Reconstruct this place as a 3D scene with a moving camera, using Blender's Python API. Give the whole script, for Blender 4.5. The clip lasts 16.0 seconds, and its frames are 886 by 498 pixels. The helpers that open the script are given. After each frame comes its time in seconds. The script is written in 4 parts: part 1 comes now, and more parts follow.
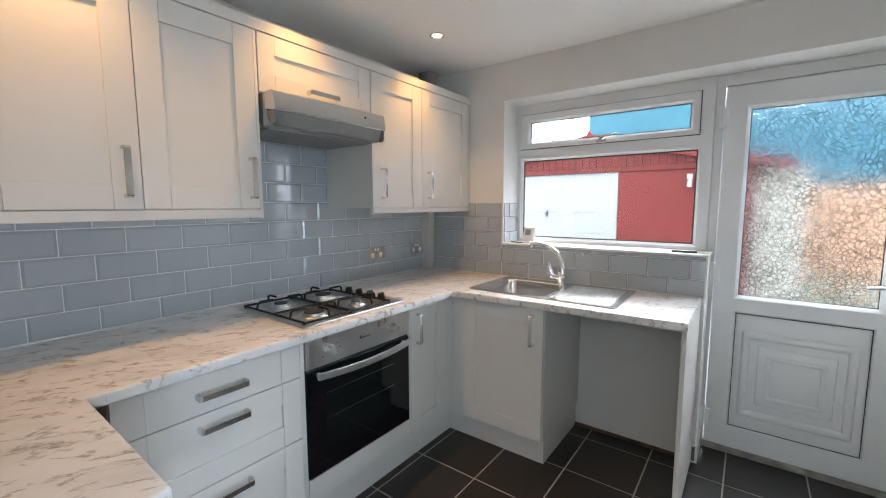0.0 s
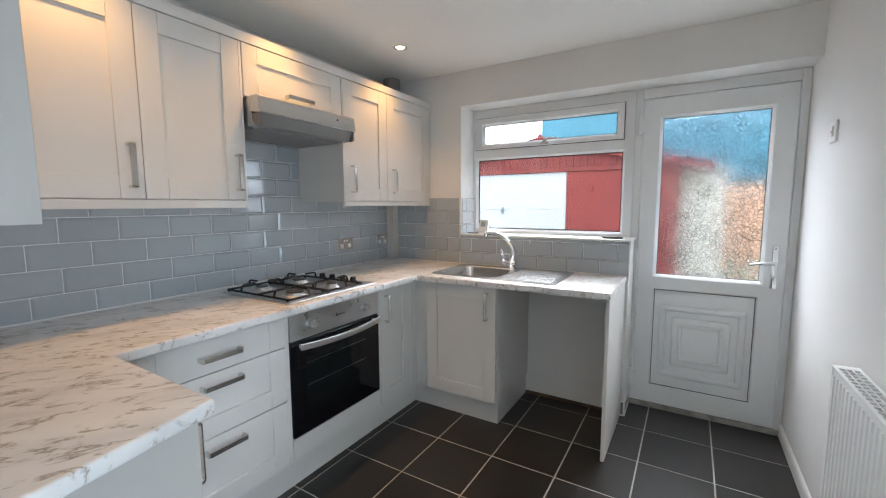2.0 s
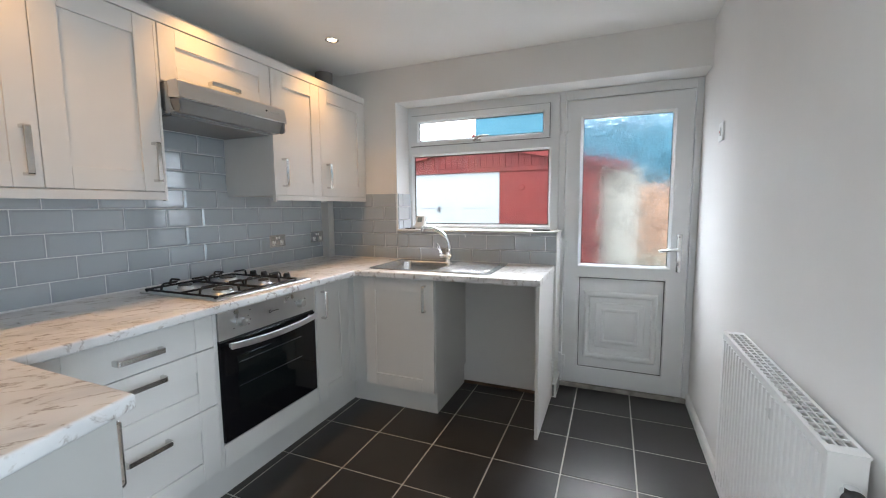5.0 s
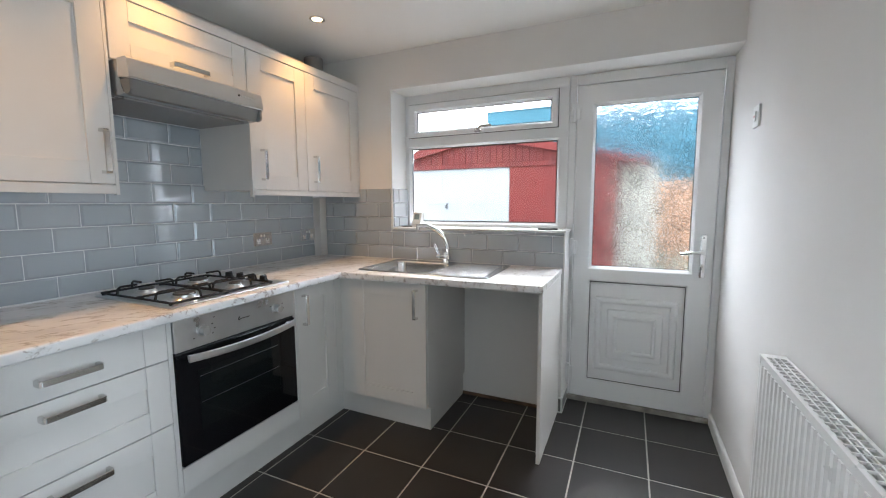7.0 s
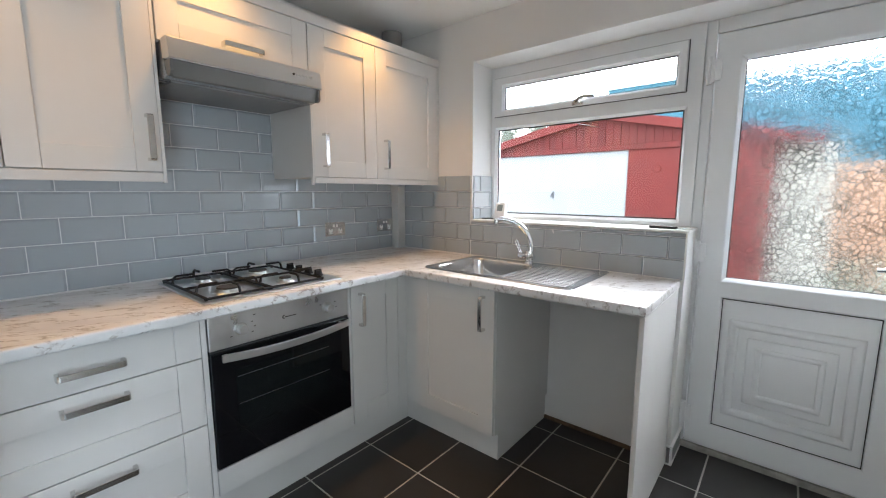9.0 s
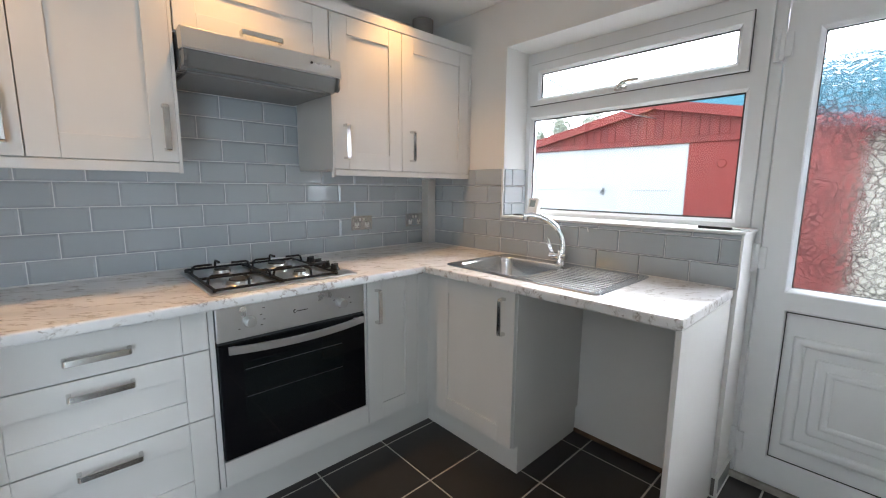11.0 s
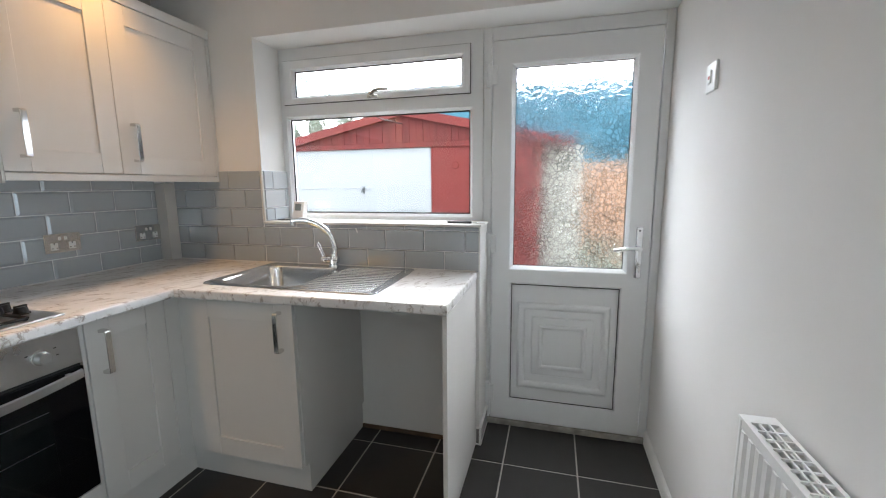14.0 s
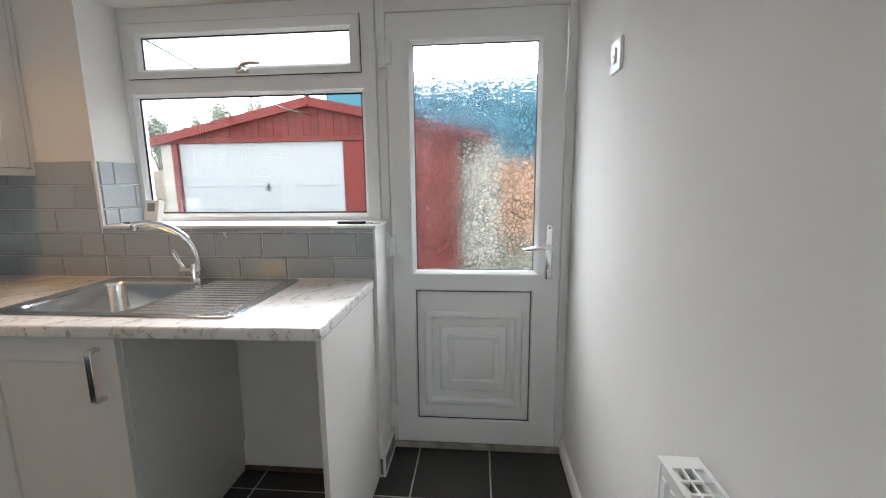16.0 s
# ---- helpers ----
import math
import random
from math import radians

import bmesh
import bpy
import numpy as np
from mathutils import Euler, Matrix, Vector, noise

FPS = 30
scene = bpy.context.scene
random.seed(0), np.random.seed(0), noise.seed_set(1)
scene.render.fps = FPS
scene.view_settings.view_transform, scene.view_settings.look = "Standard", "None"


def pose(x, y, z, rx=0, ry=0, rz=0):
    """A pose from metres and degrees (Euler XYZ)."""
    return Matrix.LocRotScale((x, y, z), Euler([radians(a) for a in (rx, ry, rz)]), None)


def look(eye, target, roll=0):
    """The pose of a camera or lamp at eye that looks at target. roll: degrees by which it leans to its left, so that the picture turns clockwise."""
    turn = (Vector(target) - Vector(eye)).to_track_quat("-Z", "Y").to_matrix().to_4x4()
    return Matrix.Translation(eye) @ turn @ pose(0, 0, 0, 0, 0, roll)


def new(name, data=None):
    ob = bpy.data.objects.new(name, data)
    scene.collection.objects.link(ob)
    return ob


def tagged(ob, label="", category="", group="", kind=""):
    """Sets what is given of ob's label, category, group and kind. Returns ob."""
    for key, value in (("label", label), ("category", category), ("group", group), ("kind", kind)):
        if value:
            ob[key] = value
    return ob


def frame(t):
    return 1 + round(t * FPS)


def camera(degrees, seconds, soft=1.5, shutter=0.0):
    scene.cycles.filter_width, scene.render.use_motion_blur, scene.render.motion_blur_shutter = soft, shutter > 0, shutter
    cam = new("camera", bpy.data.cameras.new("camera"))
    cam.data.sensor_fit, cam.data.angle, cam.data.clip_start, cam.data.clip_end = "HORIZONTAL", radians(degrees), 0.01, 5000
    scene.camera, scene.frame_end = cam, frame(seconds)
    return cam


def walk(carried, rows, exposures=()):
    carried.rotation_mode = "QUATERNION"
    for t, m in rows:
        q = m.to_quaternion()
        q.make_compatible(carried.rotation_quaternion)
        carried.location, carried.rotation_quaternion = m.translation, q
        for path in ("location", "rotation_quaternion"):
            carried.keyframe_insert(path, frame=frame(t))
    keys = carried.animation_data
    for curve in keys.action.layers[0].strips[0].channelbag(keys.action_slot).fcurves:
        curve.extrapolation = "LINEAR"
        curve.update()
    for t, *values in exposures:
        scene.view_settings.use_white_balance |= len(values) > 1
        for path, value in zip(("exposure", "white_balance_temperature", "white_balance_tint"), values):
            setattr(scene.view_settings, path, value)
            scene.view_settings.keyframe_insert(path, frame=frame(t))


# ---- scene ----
cam = camera(94.5, 16.0, soft=1.1)
PATH = [
    (0, (2.006, -2.453, 1.386), (0.815, -0.86, 1.174), -0.1),
    (0.5, (2.04, -2.539, 1.378), (0.924, -0.892, 1.17), -0.1),
    (1, (2.071, -2.611, 1.376), (1.005, -0.932, 1.166), -0.1),
    (1.5, (2.108, -2.661, 1.365), (1.065, -0.968, 1.152), -0.2),
    (2, (2.156, -2.706, 1.347), (1.127, -1.004, 1.134), -0.2),
    (2.5, (2.181, -2.734, 1.346), (1.168, -1.023, 1.133), -0.2),
    (3, (2.188, -2.745, 1.333), (1.207, -1.015, 1.118), -0.2),
    (3.5, (2.191, -2.74, 1.329), (1.265, -0.98, 1.112), -0.2),
    (4, (2.193, -2.739, 1.321), (1.345, -0.941, 1.104), -0.2),
    (4.5, (2.193, -2.739, 1.315), (1.409, -0.912, 1.098), -0.3),
    (4.7, (2.178, -2.74, 1.299), (1.417, -0.901, 1.094), -0.5),
    (6.8, (2.182, -2.517, 1.298), (1.397, -0.691, 1.078), -0.2),
    (7, (2.188, -2.473, 1.294), (1.365, -0.663, 1.074), -0.3),
    (7.5, (2.202, -2.376, 1.292), (1.259, -0.627, 1.067), -0.2),
    (8, (2.202, -2.282, 1.288), (1.122, -0.615, 1.055), -0.1),
    (8.5, (2.192, -2.176, 1.297), (1.005, -0.587, 1.045), -0.1),
    (9, (2.181, -2.057, 1.302), (0.905, -0.543, 1.025), 0.0),
    (9.5, (2.178, -1.954, 1.299), (0.813, -0.521, 1.007), 0.1),
    (9.7, (2.183, -1.93, 1.299), (0.781, -0.533, 1.006), 0.1),
    (11.8, (2.208, -1.878, 1.287), (0.755, -0.537, 0.989), 0.5),
    (12, (2.204, -1.885, 1.306), (0.8, -0.495, 0.998), 0.1),
    (12.5, (2.199, -1.881, 1.312), (0.969, -0.333, 1.007), -0.0),
    (13, (2.176, -1.887, 1.312), (1.207, -0.163, 1.013), -0.2),
    (13.5, (2.172, -1.88, 1.314), (1.442, -0.043, 1.012), -0.4),
    (14, (2.177, -1.875, 1.314), (1.662, 0.033, 1.008), -0.5),
    (14.5, (2.182, -1.861, 1.308), (1.824, 0.083, 1.004), -0.6),
    (15, (2.206, -1.83, 1.309), (1.954, 0.13, 1.001), -0.6),
    (15.5, (2.234, -1.758, 1.308), (2.035, 0.207, 0.993), -0.7),
    (16, (2.264, -1.594, 1.298), (2.092, 0.372, 0.977), -0.6),
]
walk(cam, [(t, look(eye, target, roll)) for t, eye, target, roll in PATH],
     exposures=[(0.0, 2.29, 6200, 10), (9.5, 2.34, 6200, 10), (12.0, 2.35, 6200, 10), (14.0, 2.18, 6350, 10), (15.0, 2.12, 6500, 10), (16.0, 1.98, 6500, 10)])

# ---- world and light ----
world = bpy.data.worlds.new("overcast_sky")
scene.world = world
world.use_nodes = True
wn = world.node_tree.nodes
wn.clear()
w_out = wn.new("ShaderNodeOutputWorld")
w_bg = wn.new("ShaderNodeBackground")
w_sky = wn.new("ShaderNodeTexSky")
w_sky.sky_type = "NISHITA"
w_sky.sun_disc = False
w_sky.sun_elevation = radians(49)
w_sky.sun_rotation = radians(-9)
w_sky.dust_density = 4.0
w_mix = wn.new("ShaderNodeMix")
w_mix.data_type = "RGBA"
w_mix.inputs[0].default_value = 0.7
w_mix.inputs[7].default_value = (11.8, 12.8, 14.2, 1)
world.node_tree.links.new(w_sky.outputs[0], w_mix.inputs[6])
world.node_tree.links.new(w_mix.outputs[2], w_bg.inputs[0])
world.node_tree.links.new(w_bg.outputs[0], w_out.inputs[0])
w_bg.inputs[1].default_value = 0.29

sun = new("sun", bpy.data.lights.new("sun", "SUN"))
sun.data.energy = 2.1
sun.data.angle = radians(75)
sun.data.color = (0.96, 0.98, 1.0)
sun.matrix_basis = look((-1.2, 8.0, 9.0), (0, 0, 0))

# unseen fill lamp added behind the camera to brighten the radiator wall
hall_fill = new("entrance_fill_lamp", bpy.data.lights.new("entrance_fill_lamp", "AREA"))
hall_fill.data.shape = "RECTANGLE"
hall_fill.data.size, hall_fill.data.size_y = 0.6, 1.9
hall_fill.data.energy = 2.4
hall_fill.data.color = (0.95, 0.98, 1.0)
hall_fill.matrix_basis = look((1.62, -3.12, 1.25), (2.67, -3.05, 1.25))

# unseen fill lamp in an invented lobby, added to brighten the west units
side_fill = new("doorway_fill_lamp", bpy.data.lights.new("doorway_fill_lamp", "AREA"))
side_fill.data.shape = "RECTANGLE"
side_fill.data.size, side_fill.data.size_y = 0.5, 1.3
side_fill.data.energy = 4.4
side_fill.data.color = (0.70, 0.87, 1.0)
side_fill.matrix_basis = look((3.1, -2.82, 0.80), (0.0, -1.6, 0.80))

CEIL = 2.32
SPOTS = [(0.56, -0.57), (0.56, -1.36), (0.56, -2.15)]
for sx, sy in SPOTS:
    lamp = new("spot_light", bpy.data.lights.new("spot_light", "SPOT"))
    lamp.data.energy = 4.0
    lamp.data.color = (1.0, 0.52, 0.15)
    lamp.data.spot_size = radians(108)
    lamp.data.spot_blend = 0.85
    lamp.data.shadow_soft_size = 0.02
    lamp.matrix_basis = look((sx, sy, CEIL - 0.012), (sx, sy, 0), 0)


# ---- materials ----
def mat(name, colour, rough=0.5, metal=0.0, spec=0.5):
    m = bpy.data.materials.new(name)
    m.use_nodes = True
    b = m.node_tree.nodes["Principled BSDF"]
    b.inputs["Base Color"].default_value = (*colour, 1)
    b.inputs["Roughness"].default_value = rough
    b.inputs["Metallic"].default_value = metal
    b.inputs["Specular IOR Level"].default_value = spec
    return m


def node(m, kind, **inputs):
    n = m.node_tree.nodes.new(kind)
    for key, value in inputs.items():
        n.inputs[key.replace("_", " ")].default_value = value
    return n


def wire(m, a, b):
    m.node_tree.links.new(a, b)


def coords(m, scale=(1, 1, 1), kind="Object", turn=(0, 0, 0)):
    c = node(m, "ShaderNodeTexCoord")
    p = node(m, "ShaderNodeMapping")
    p.inputs["Scale"].default_value = scale
    p.inputs["Rotation"].default_value = turn
    wire(m, c.outputs[kind], p.inputs[0])
    return p.outputs[0]


def ramp(m, source, stops):
    r = m.node_tree.nodes.new("ShaderNodeValToRGB")
    while len(r.color_ramp.elements) < len(stops):
        r.color_ramp.elements.new(0.5)
    for e, (at, c) in zip(r.color_ramp.elements, stops):
        e.position = at
        e.color = (*c, 1)
    wire(m, source, r.inputs[0])
    return r.outputs[0]


def bsdf(m):
    return m.node_tree.nodes["Principled BSDF"]


def bump(m, source, strength, distance):
    b = node(m, "ShaderNodeBump", Strength=strength, Distance=distance)
    wire(m, source, b.inputs["Height"])
    wire(m, b.outputs[0], bsdf(m).inputs["Normal"])


def worn(name, colour, rough, vary=0.06, scale=3.0, grain=60.0, relief=0.0006, strength=0.3, metal=0.0, stretch=(1, 1, 1), rough_vary=0.08, kind="Object"):
    """Paint or plaster with large cloudy variation, fine grain and relief."""
    m = mat(name, colour, rough, metal)
    v = coords(m, stretch, kind)
    big = node(m, "ShaderNodeTexNoise", Scale=scale, Detail=4.0)
    wire(m, v, big.inputs["Vector"])
    lo = tuple(c * (1 - vary) for c in colour)
    hi = tuple(min(1, c * (1 + vary)) for c in colour)
    wire(m, ramp(m, big.outputs["Fac"], [(0.3, lo), (0.7, hi)]), bsdf(m).inputs["Base Color"])
    fine = node(m, "ShaderNodeTexNoise", Scale=grain, Detail=3.0)
    wire(m, v, fine.inputs["Vector"])
    r = node(m, "ShaderNodeMapRange")
    r.inputs["To Min"].default_value = max(0.02, rough - rough_vary)
    r.inputs["To Max"].default_value = rough + rough_vary
    wire(m, big.outputs["Fac"], r.inputs["Value"])
    wire(m, r.outputs[0], bsdf(m).inputs["Roughness"])
    if relief:
        bump(m, fine.outputs["Fac"], strength, relief)
    return m


M_WALL = worn("wall_paint", (0.74, 0.725, 0.70), 0.75, 0.03, 1.5, 220, 0.0008, 0.25)
M_CEIL = worn("ceiling_paint", (0.85, 0.84, 0.81), 0.8, 0.025, 1.2, 260, 0.0008, 0.25)
M_CAB = worn("cabinet_paint", (0.65, 0.63, 0.60), 0.42, 0.02, 4, 90, 0.0004, 0.3, stretch=(1, 1, 0.08))
M_SIDE = worn("cabinet_side_board", (0.64, 0.63, 0.605), 0.45, 0.02, 4, 160, 0.0002, 0.2)
# darker copy of the cabinet board: the end panels' shade is in the colour
M_ENDSHADE = worn("shade_toned_end_board", (0.47, 0.45, 0.42), 0.45, 0.02, 4, 160, 0.0002, 0.2)
M_KNOB = worn("satin_grey_knob", (0.50, 0.49, 0.47), 0.42, 0.03, 20, 200, 0.0, 0, 0.8)
M_VISOR = worn("dark_grey_visor", (0.20, 0.197, 0.19), 0.38, 0.04, 8, 200, 0.0001, 0.2, 0.5)
M_UPVC = worn("white_plastic_frame", (0.76, 0.77, 0.77), 0.3, 0.012, 3, 120, 0.0, 0, rough_vary=0.02)
M_PLASTIC = worn("white_plastic", (0.78, 0.78, 0.76), 0.3, 0.02, 12, 200, 0.0, 0)
M_RAD = worn("radiator_enamel", (0.80, 0.80, 0.785), 0.3, 0.02, 6, 150, 0.0002, 0.1)
M_TRIM = worn("white_gloss_trim", (0.76, 0.755, 0.73), 0.35, 0.03, 6, 150, 0.0002, 0.1)
M_CHROME = mat("chrome", (0.82, 0.83, 0.84), 0.08, 1.0)
M_NICKEL = worn("brushed_nickel", (0.68, 0.665, 0.64), 0.22, 0.06, 20, 300, 0.0001, 0.2, 1.0, (1, 1, 1))
M_STEEL = worn("brushed_steel", (0.62, 0.62, 0.615), 0.3, 0.05, 8, 160, 0.0001, 0.25, 1.0, (1, 0.05, 1))
M_SINK = worn("sink_steel", (0.78, 0.785, 0.79), 0.17, 0.02, 6, 220, 0.0, 0, 1.0, rough_vary=0.02)
# fins coloured dark so that the grille slots above look shaded inside
M_FIN = worn("shade_grey_fins", (0.22, 0.22, 0.22), 0.6, 0.1, 10, 60, 0.0, 0)
M_HOODSTEEL = worn("hood_grey_metal", (0.46, 0.47, 0.48), 0.27, 0.05, 8, 200, 0.0001, 0.2, 0.85, (1, 0.05, 1))
M_IRON = mat("black_enamel", (0.008, 0.008, 0.009), 0.5, 0.0, 0.3)
M_DARK = mat("dark_gap", (0.02, 0.02, 0.02), 0.7)
M_RUBBER = mat("black_rubber", (0.015, 0.015, 0.015), 0.55)
M_BLACKGLASS = mat("black_oven_glass", (0.005, 0.005, 0.006), 0.05, 0.0, 0.3)
M_INNERGLASS = mat("oven_window_glass", (0.006, 0.008, 0.008), 0.06, 0.0, 0.3)
M_WIRE = mat("oven_shelf_wire", (0.35, 0.35, 0.35), 0.3, 1.0)
M_GROUT = worn("pale_grout", (0.80, 0.81, 0.81), 0.8, 0.05, 12, 200, 0.0004, 0.3)
M_FGROUT = worn("floor_grout", (0.46, 0.44, 0.40), 0.85, 0.15, 4, 200, 0.0005, 0.3)
M_BRASS = mat("burner_alloy", (0.66, 0.655, 0.64), 0.28, 1.0)
M_DIRT = worn("bare_brown_edge", (0.12, 0.075, 0.045), 0.9, 0.4, 14, 90, 0.002, 0.5)
M_GREYTRIM = worn("grey_skirting_tile", (0.17, 0.165, 0.155), 0.3, 0.1, 6, 100, 0.0002, 0.2)
M_NEON = mat("red_indicator", (0.45, 0.03, 0.02), 0.3)
M_LCD = mat("grey_display", (0.25, 0.30, 0.30), 0.15)


def tile_material():
    m = mat("grey_glazed_tile", (0.27, 0.29, 0.305), 0.07, 0.0, 0.5)
    info = node(m, "ShaderNodeObjectInfo")
    wire(m, ramp(m, info.outputs["Random"], [(0.0, (0.40, 0.437, 0.465)), (1.0, (0.44, 0.475, 0.50))]), bsdf(m).inputs["Base Color"])
    n = node(m, "ShaderNodeTexNoise", Scale=9.0, Detail=2.0)
    wire(m, coords(m), n.inputs["Vector"])
    bump(m, n.outputs["Fac"], 0.12, 0.004)
    return m


M_TILE = tile_material()


def floor_tile_material():
    m = mat("dark_slate_tile", (0.032, 0.030, 0.029), 0.4, 0.0, 0.45)
    info = node(m, "ShaderNodeObjectInfo")
    geo = node(m, "ShaderNodeNewGeometry")
    n1 = node(m, "ShaderNodeTexNoise", Scale=2.6, Detail=5.0)
    wire(m, geo.outputs["Position"], n1.inputs["Vector"])
    base = ramp(m, n1.outputs["Fac"], [(0.3, (0.023, 0.0205, 0.019)), (0.5, (0.027, 0.0242, 0.0225)), (0.72, (0.032, 0.0285, 0.0262))])
    mix = node(m, "ShaderNodeMix")
    mix.data_type = "RGBA"
    mix.blend_type = "MULTIPLY"
    mix.inputs[0].default_value = 0.6
    wire(m, base, mix.inputs[6])
    wire(m, ramp(m, info.outputs["Random"], [(0, (0.8, 0.8, 0.8)), (1, (1.1, 1.1, 1.1))]), mix.inputs[7])
    wire(m, mix.outputs[2], bsdf(m).inputs["Base Color"])
    wire(m, ramp(m, n1.outputs["Fac"], [(0.3, (0.31, 0.31, 0.31)), (0.7, (0.36, 0.36, 0.36))]), bsdf(m).inputs["Roughness"])
    n2 = node(m, "ShaderNodeTexNoise", Scale=38.0, Detail=6.0)
    wire(m, geo.outputs["Position"], n2.inputs["Vector"])
    bump(m, n2.outputs["Fac"], 0.12, 0.0015)
    return m


M_FLOOR = floor_tile_material()


def marble_material():
    """Pale laminate with short slanting flecks, thin veins and grey clouds."""
    m = mat("marble_effect_laminate", (0.75, 0.72, 0.68), 0.32)
    v = coords(m, (1, 1, 1), "Object", (0, 0, radians(-58)))
    stretch = node(m, "ShaderNodeMapping")
    stretch.inputs["Scale"].default_value = (1.0, 2.3, 1.6)
    wire(m, v, stretch.inputs[0])
    warp = node(m, "ShaderNodeTexNoise", Scale=4.0, Detail=6.0)
    wire(m, stretch.outputs[0], warp.inputs["Vector"])
    add = node(m, "ShaderNodeMix")
    add.data_type = "RGBA"
    add.blend_type = "ADD"
    add.inputs[0].default_value = 0.16
    wire(m, stretch.outputs[0], add.inputs[6])
    wire(m, warp.outputs["Color"], add.inputs[7])
    vein = node(m, "ShaderNodeTexNoise", Scale=7.0, Detail=6.0, Roughness=0.6, Distortion=0.2)
    wire(m, add.outputs[2], vein.inputs["Vector"])
    fine = ramp(m, vein.outputs["Fac"], [(0.455, (1, 1, 1)), (0.486, (0.62, 0.57, 0.53)), (0.498, (0.40, 0.35, 0.32)), (0.512, (0.78, 0.75, 0.72)), (0.55, (1, 1, 1))])
    patch = node(m, "ShaderNodeTexNoise", Scale=11.0, Detail=4.0, Distortion=0.5)
    wire(m, stretch.outputs[0], patch.inputs["Vector"])
    mask = ramp(m, patch.outputs["Fac"], [(0.46, (0, 0, 0)), (0.56, (1, 1, 1))])
    fleck = node(m, "ShaderNodeTexNoise", Scale=17.0, Detail=5.0, Roughness=0.6, Distortion=0.6)
    wire(m, add.outputs[2], fleck.inputs["Vector"])
    flecks = ramp(m, fleck.outputs["Fac"], [(0.615, (1, 1, 1)), (0.67, (0.58, 0.53, 0.48)), (0.75, (0.34, 0.30, 0.27))])
    ground = ramp(m, warp.outputs["Fac"], [(0.3, (0.60, 0.59, 0.58)), (0.48, (0.72, 0.705, 0.69)), (0.7, (0.78, 0.77, 0.75))])
    mul = node(m, "ShaderNodeMix")
    mul.data_type = "RGBA"
    mul.blend_type = "MULTIPLY"
    wire(m, mask, mul.inputs[0])
    wire(m, ground, mul.inputs[6])
    wire(m, fine, mul.inputs[7])
    both = node(m, "ShaderNodeMix")
    both.data_type = "RGBA"
    both.blend_type = "MULTIPLY"
    both.inputs[0].default_value = 0.85
    wire(m, mul.outputs[2], both.inputs[6])
    wire(m, flecks, both.inputs[7])
    wire(m, both.outputs[2], bsdf(m).inputs["Base Color"])
    return m


M_MARBLE = marble_material()


def clear_glass():
    m = bpy.data.materials.new("clear_window_glass")
    m.use_nodes = True
    t = m.node_tree.nodes
    t.clear()
    out = t.new("ShaderNodeOutputMaterial")
    mix = t.new("ShaderNodeMixShader")
    fres = t.new("ShaderNodeFresnel")
    fres.inputs[0].default_value = 1.5
    tr = t.new("ShaderNodeBsdfTransparent")
    tr.inputs[0].default_value = (0.97, 0.98, 0.975, 1)
    gl = t.new("ShaderNodeBsdfGlossy")
    gl.inputs["Roughness"].default_value = 0.0
    wire(m, fres.outputs[0], mix.inputs[0])
    wire(m, tr.outputs[0], mix.inputs[1])
    wire(m, gl.outputs[0], mix.inputs[2])
    wire(m, mix.outputs[0], out.inputs[0])
    return m


def obscure_glass():
    """Patterned privacy glass with a crackled relief on both faces and crack lines darkened in its colour."""
    m = mat("patterned_privacy_glass", (0.78, 0.81, 0.82), 0.09)
    bsdf(m).inputs["Transmission Weight"].default_value = 1.0
    bsdf(m).inputs["IOR"].default_value = 1.45
    v = coords(m, (1, 1, 1))
    warp = node(m, "ShaderNodeTexNoise", Scale=22.0, Detail=2.0)
    wire(m, v, warp.inputs["Vector"])
    add = node(m, "ShaderNodeMix")
    add.data_type = "RGBA"
    add.blend_type = "ADD"
    add.inputs[0].default_value = 0.035
    wire(m, v, add.inputs[6])
    wire(m, warp.outputs["Color"], add.inputs[7])
    cells = node(m, "ShaderNodeTexVoronoi", Scale=46.0)
    cells.feature = "DISTANCE_TO_EDGE"
    wire(m, add.outputs[2], cells.inputs["Vector"])
    h = ramp(m, cells.outputs["Distance"], [(0.0, (0, 0, 0)), (0.07, (0.85, 0.85, 0.85)), (0.13, (1, 1, 1))])
    bump(m, h, 0.20, 0.0011)
    drift = node(m, "ShaderNodeTexNoise", Scale=9.0, Detail=2.0)
    wire(m, v, drift.inputs["Vector"])
    seam = node(m, "ShaderNodeMath")
    seam.operation = "MULTIPLY_ADD"
    seam.inputs[1].default_value = 0.16
    wire(m, drift.outputs["Fac"], seam.inputs[0])
    wire(m, cells.outputs["Distance"], seam.inputs[2])
    # dark crack lines put into the base colour, standing in for refraction
    wire(m, ramp(m, seam.outputs[0], [(0.105, (0.30, 0.32, 0.32)), (0.145, (0.66, 0.68, 0.685)), (0.195, (0.93, 0.95, 0.955))]), bsdf(m).inputs["Base Color"])
    return m


M_GLASS = clear_glass()
M_PRIVACY = obscure_glass()


# ---- mesh helpers ----
def box(bm, x0, x1, y0, y1, z0, z1, bevel=0.0, segments=2):
    vs = bmesh.ops.create_cube(bm, size=1.0)["verts"]
    for v in vs:
        v.co = Vector((x0 + (v.co.x + 0.5) * (x1 - x0), y0 + (v.co.y + 0.5) * (y1 - y0), z0 + (v.co.z + 0.5) * (z1 - z0)))
    if bevel:
        es = list({e for v in vs for e in v.link_edges})
        bmesh.ops.bevel(bm, geom=es, offset=bevel, segments=segments, affect="EDGES", profile=0.5)
    return bm


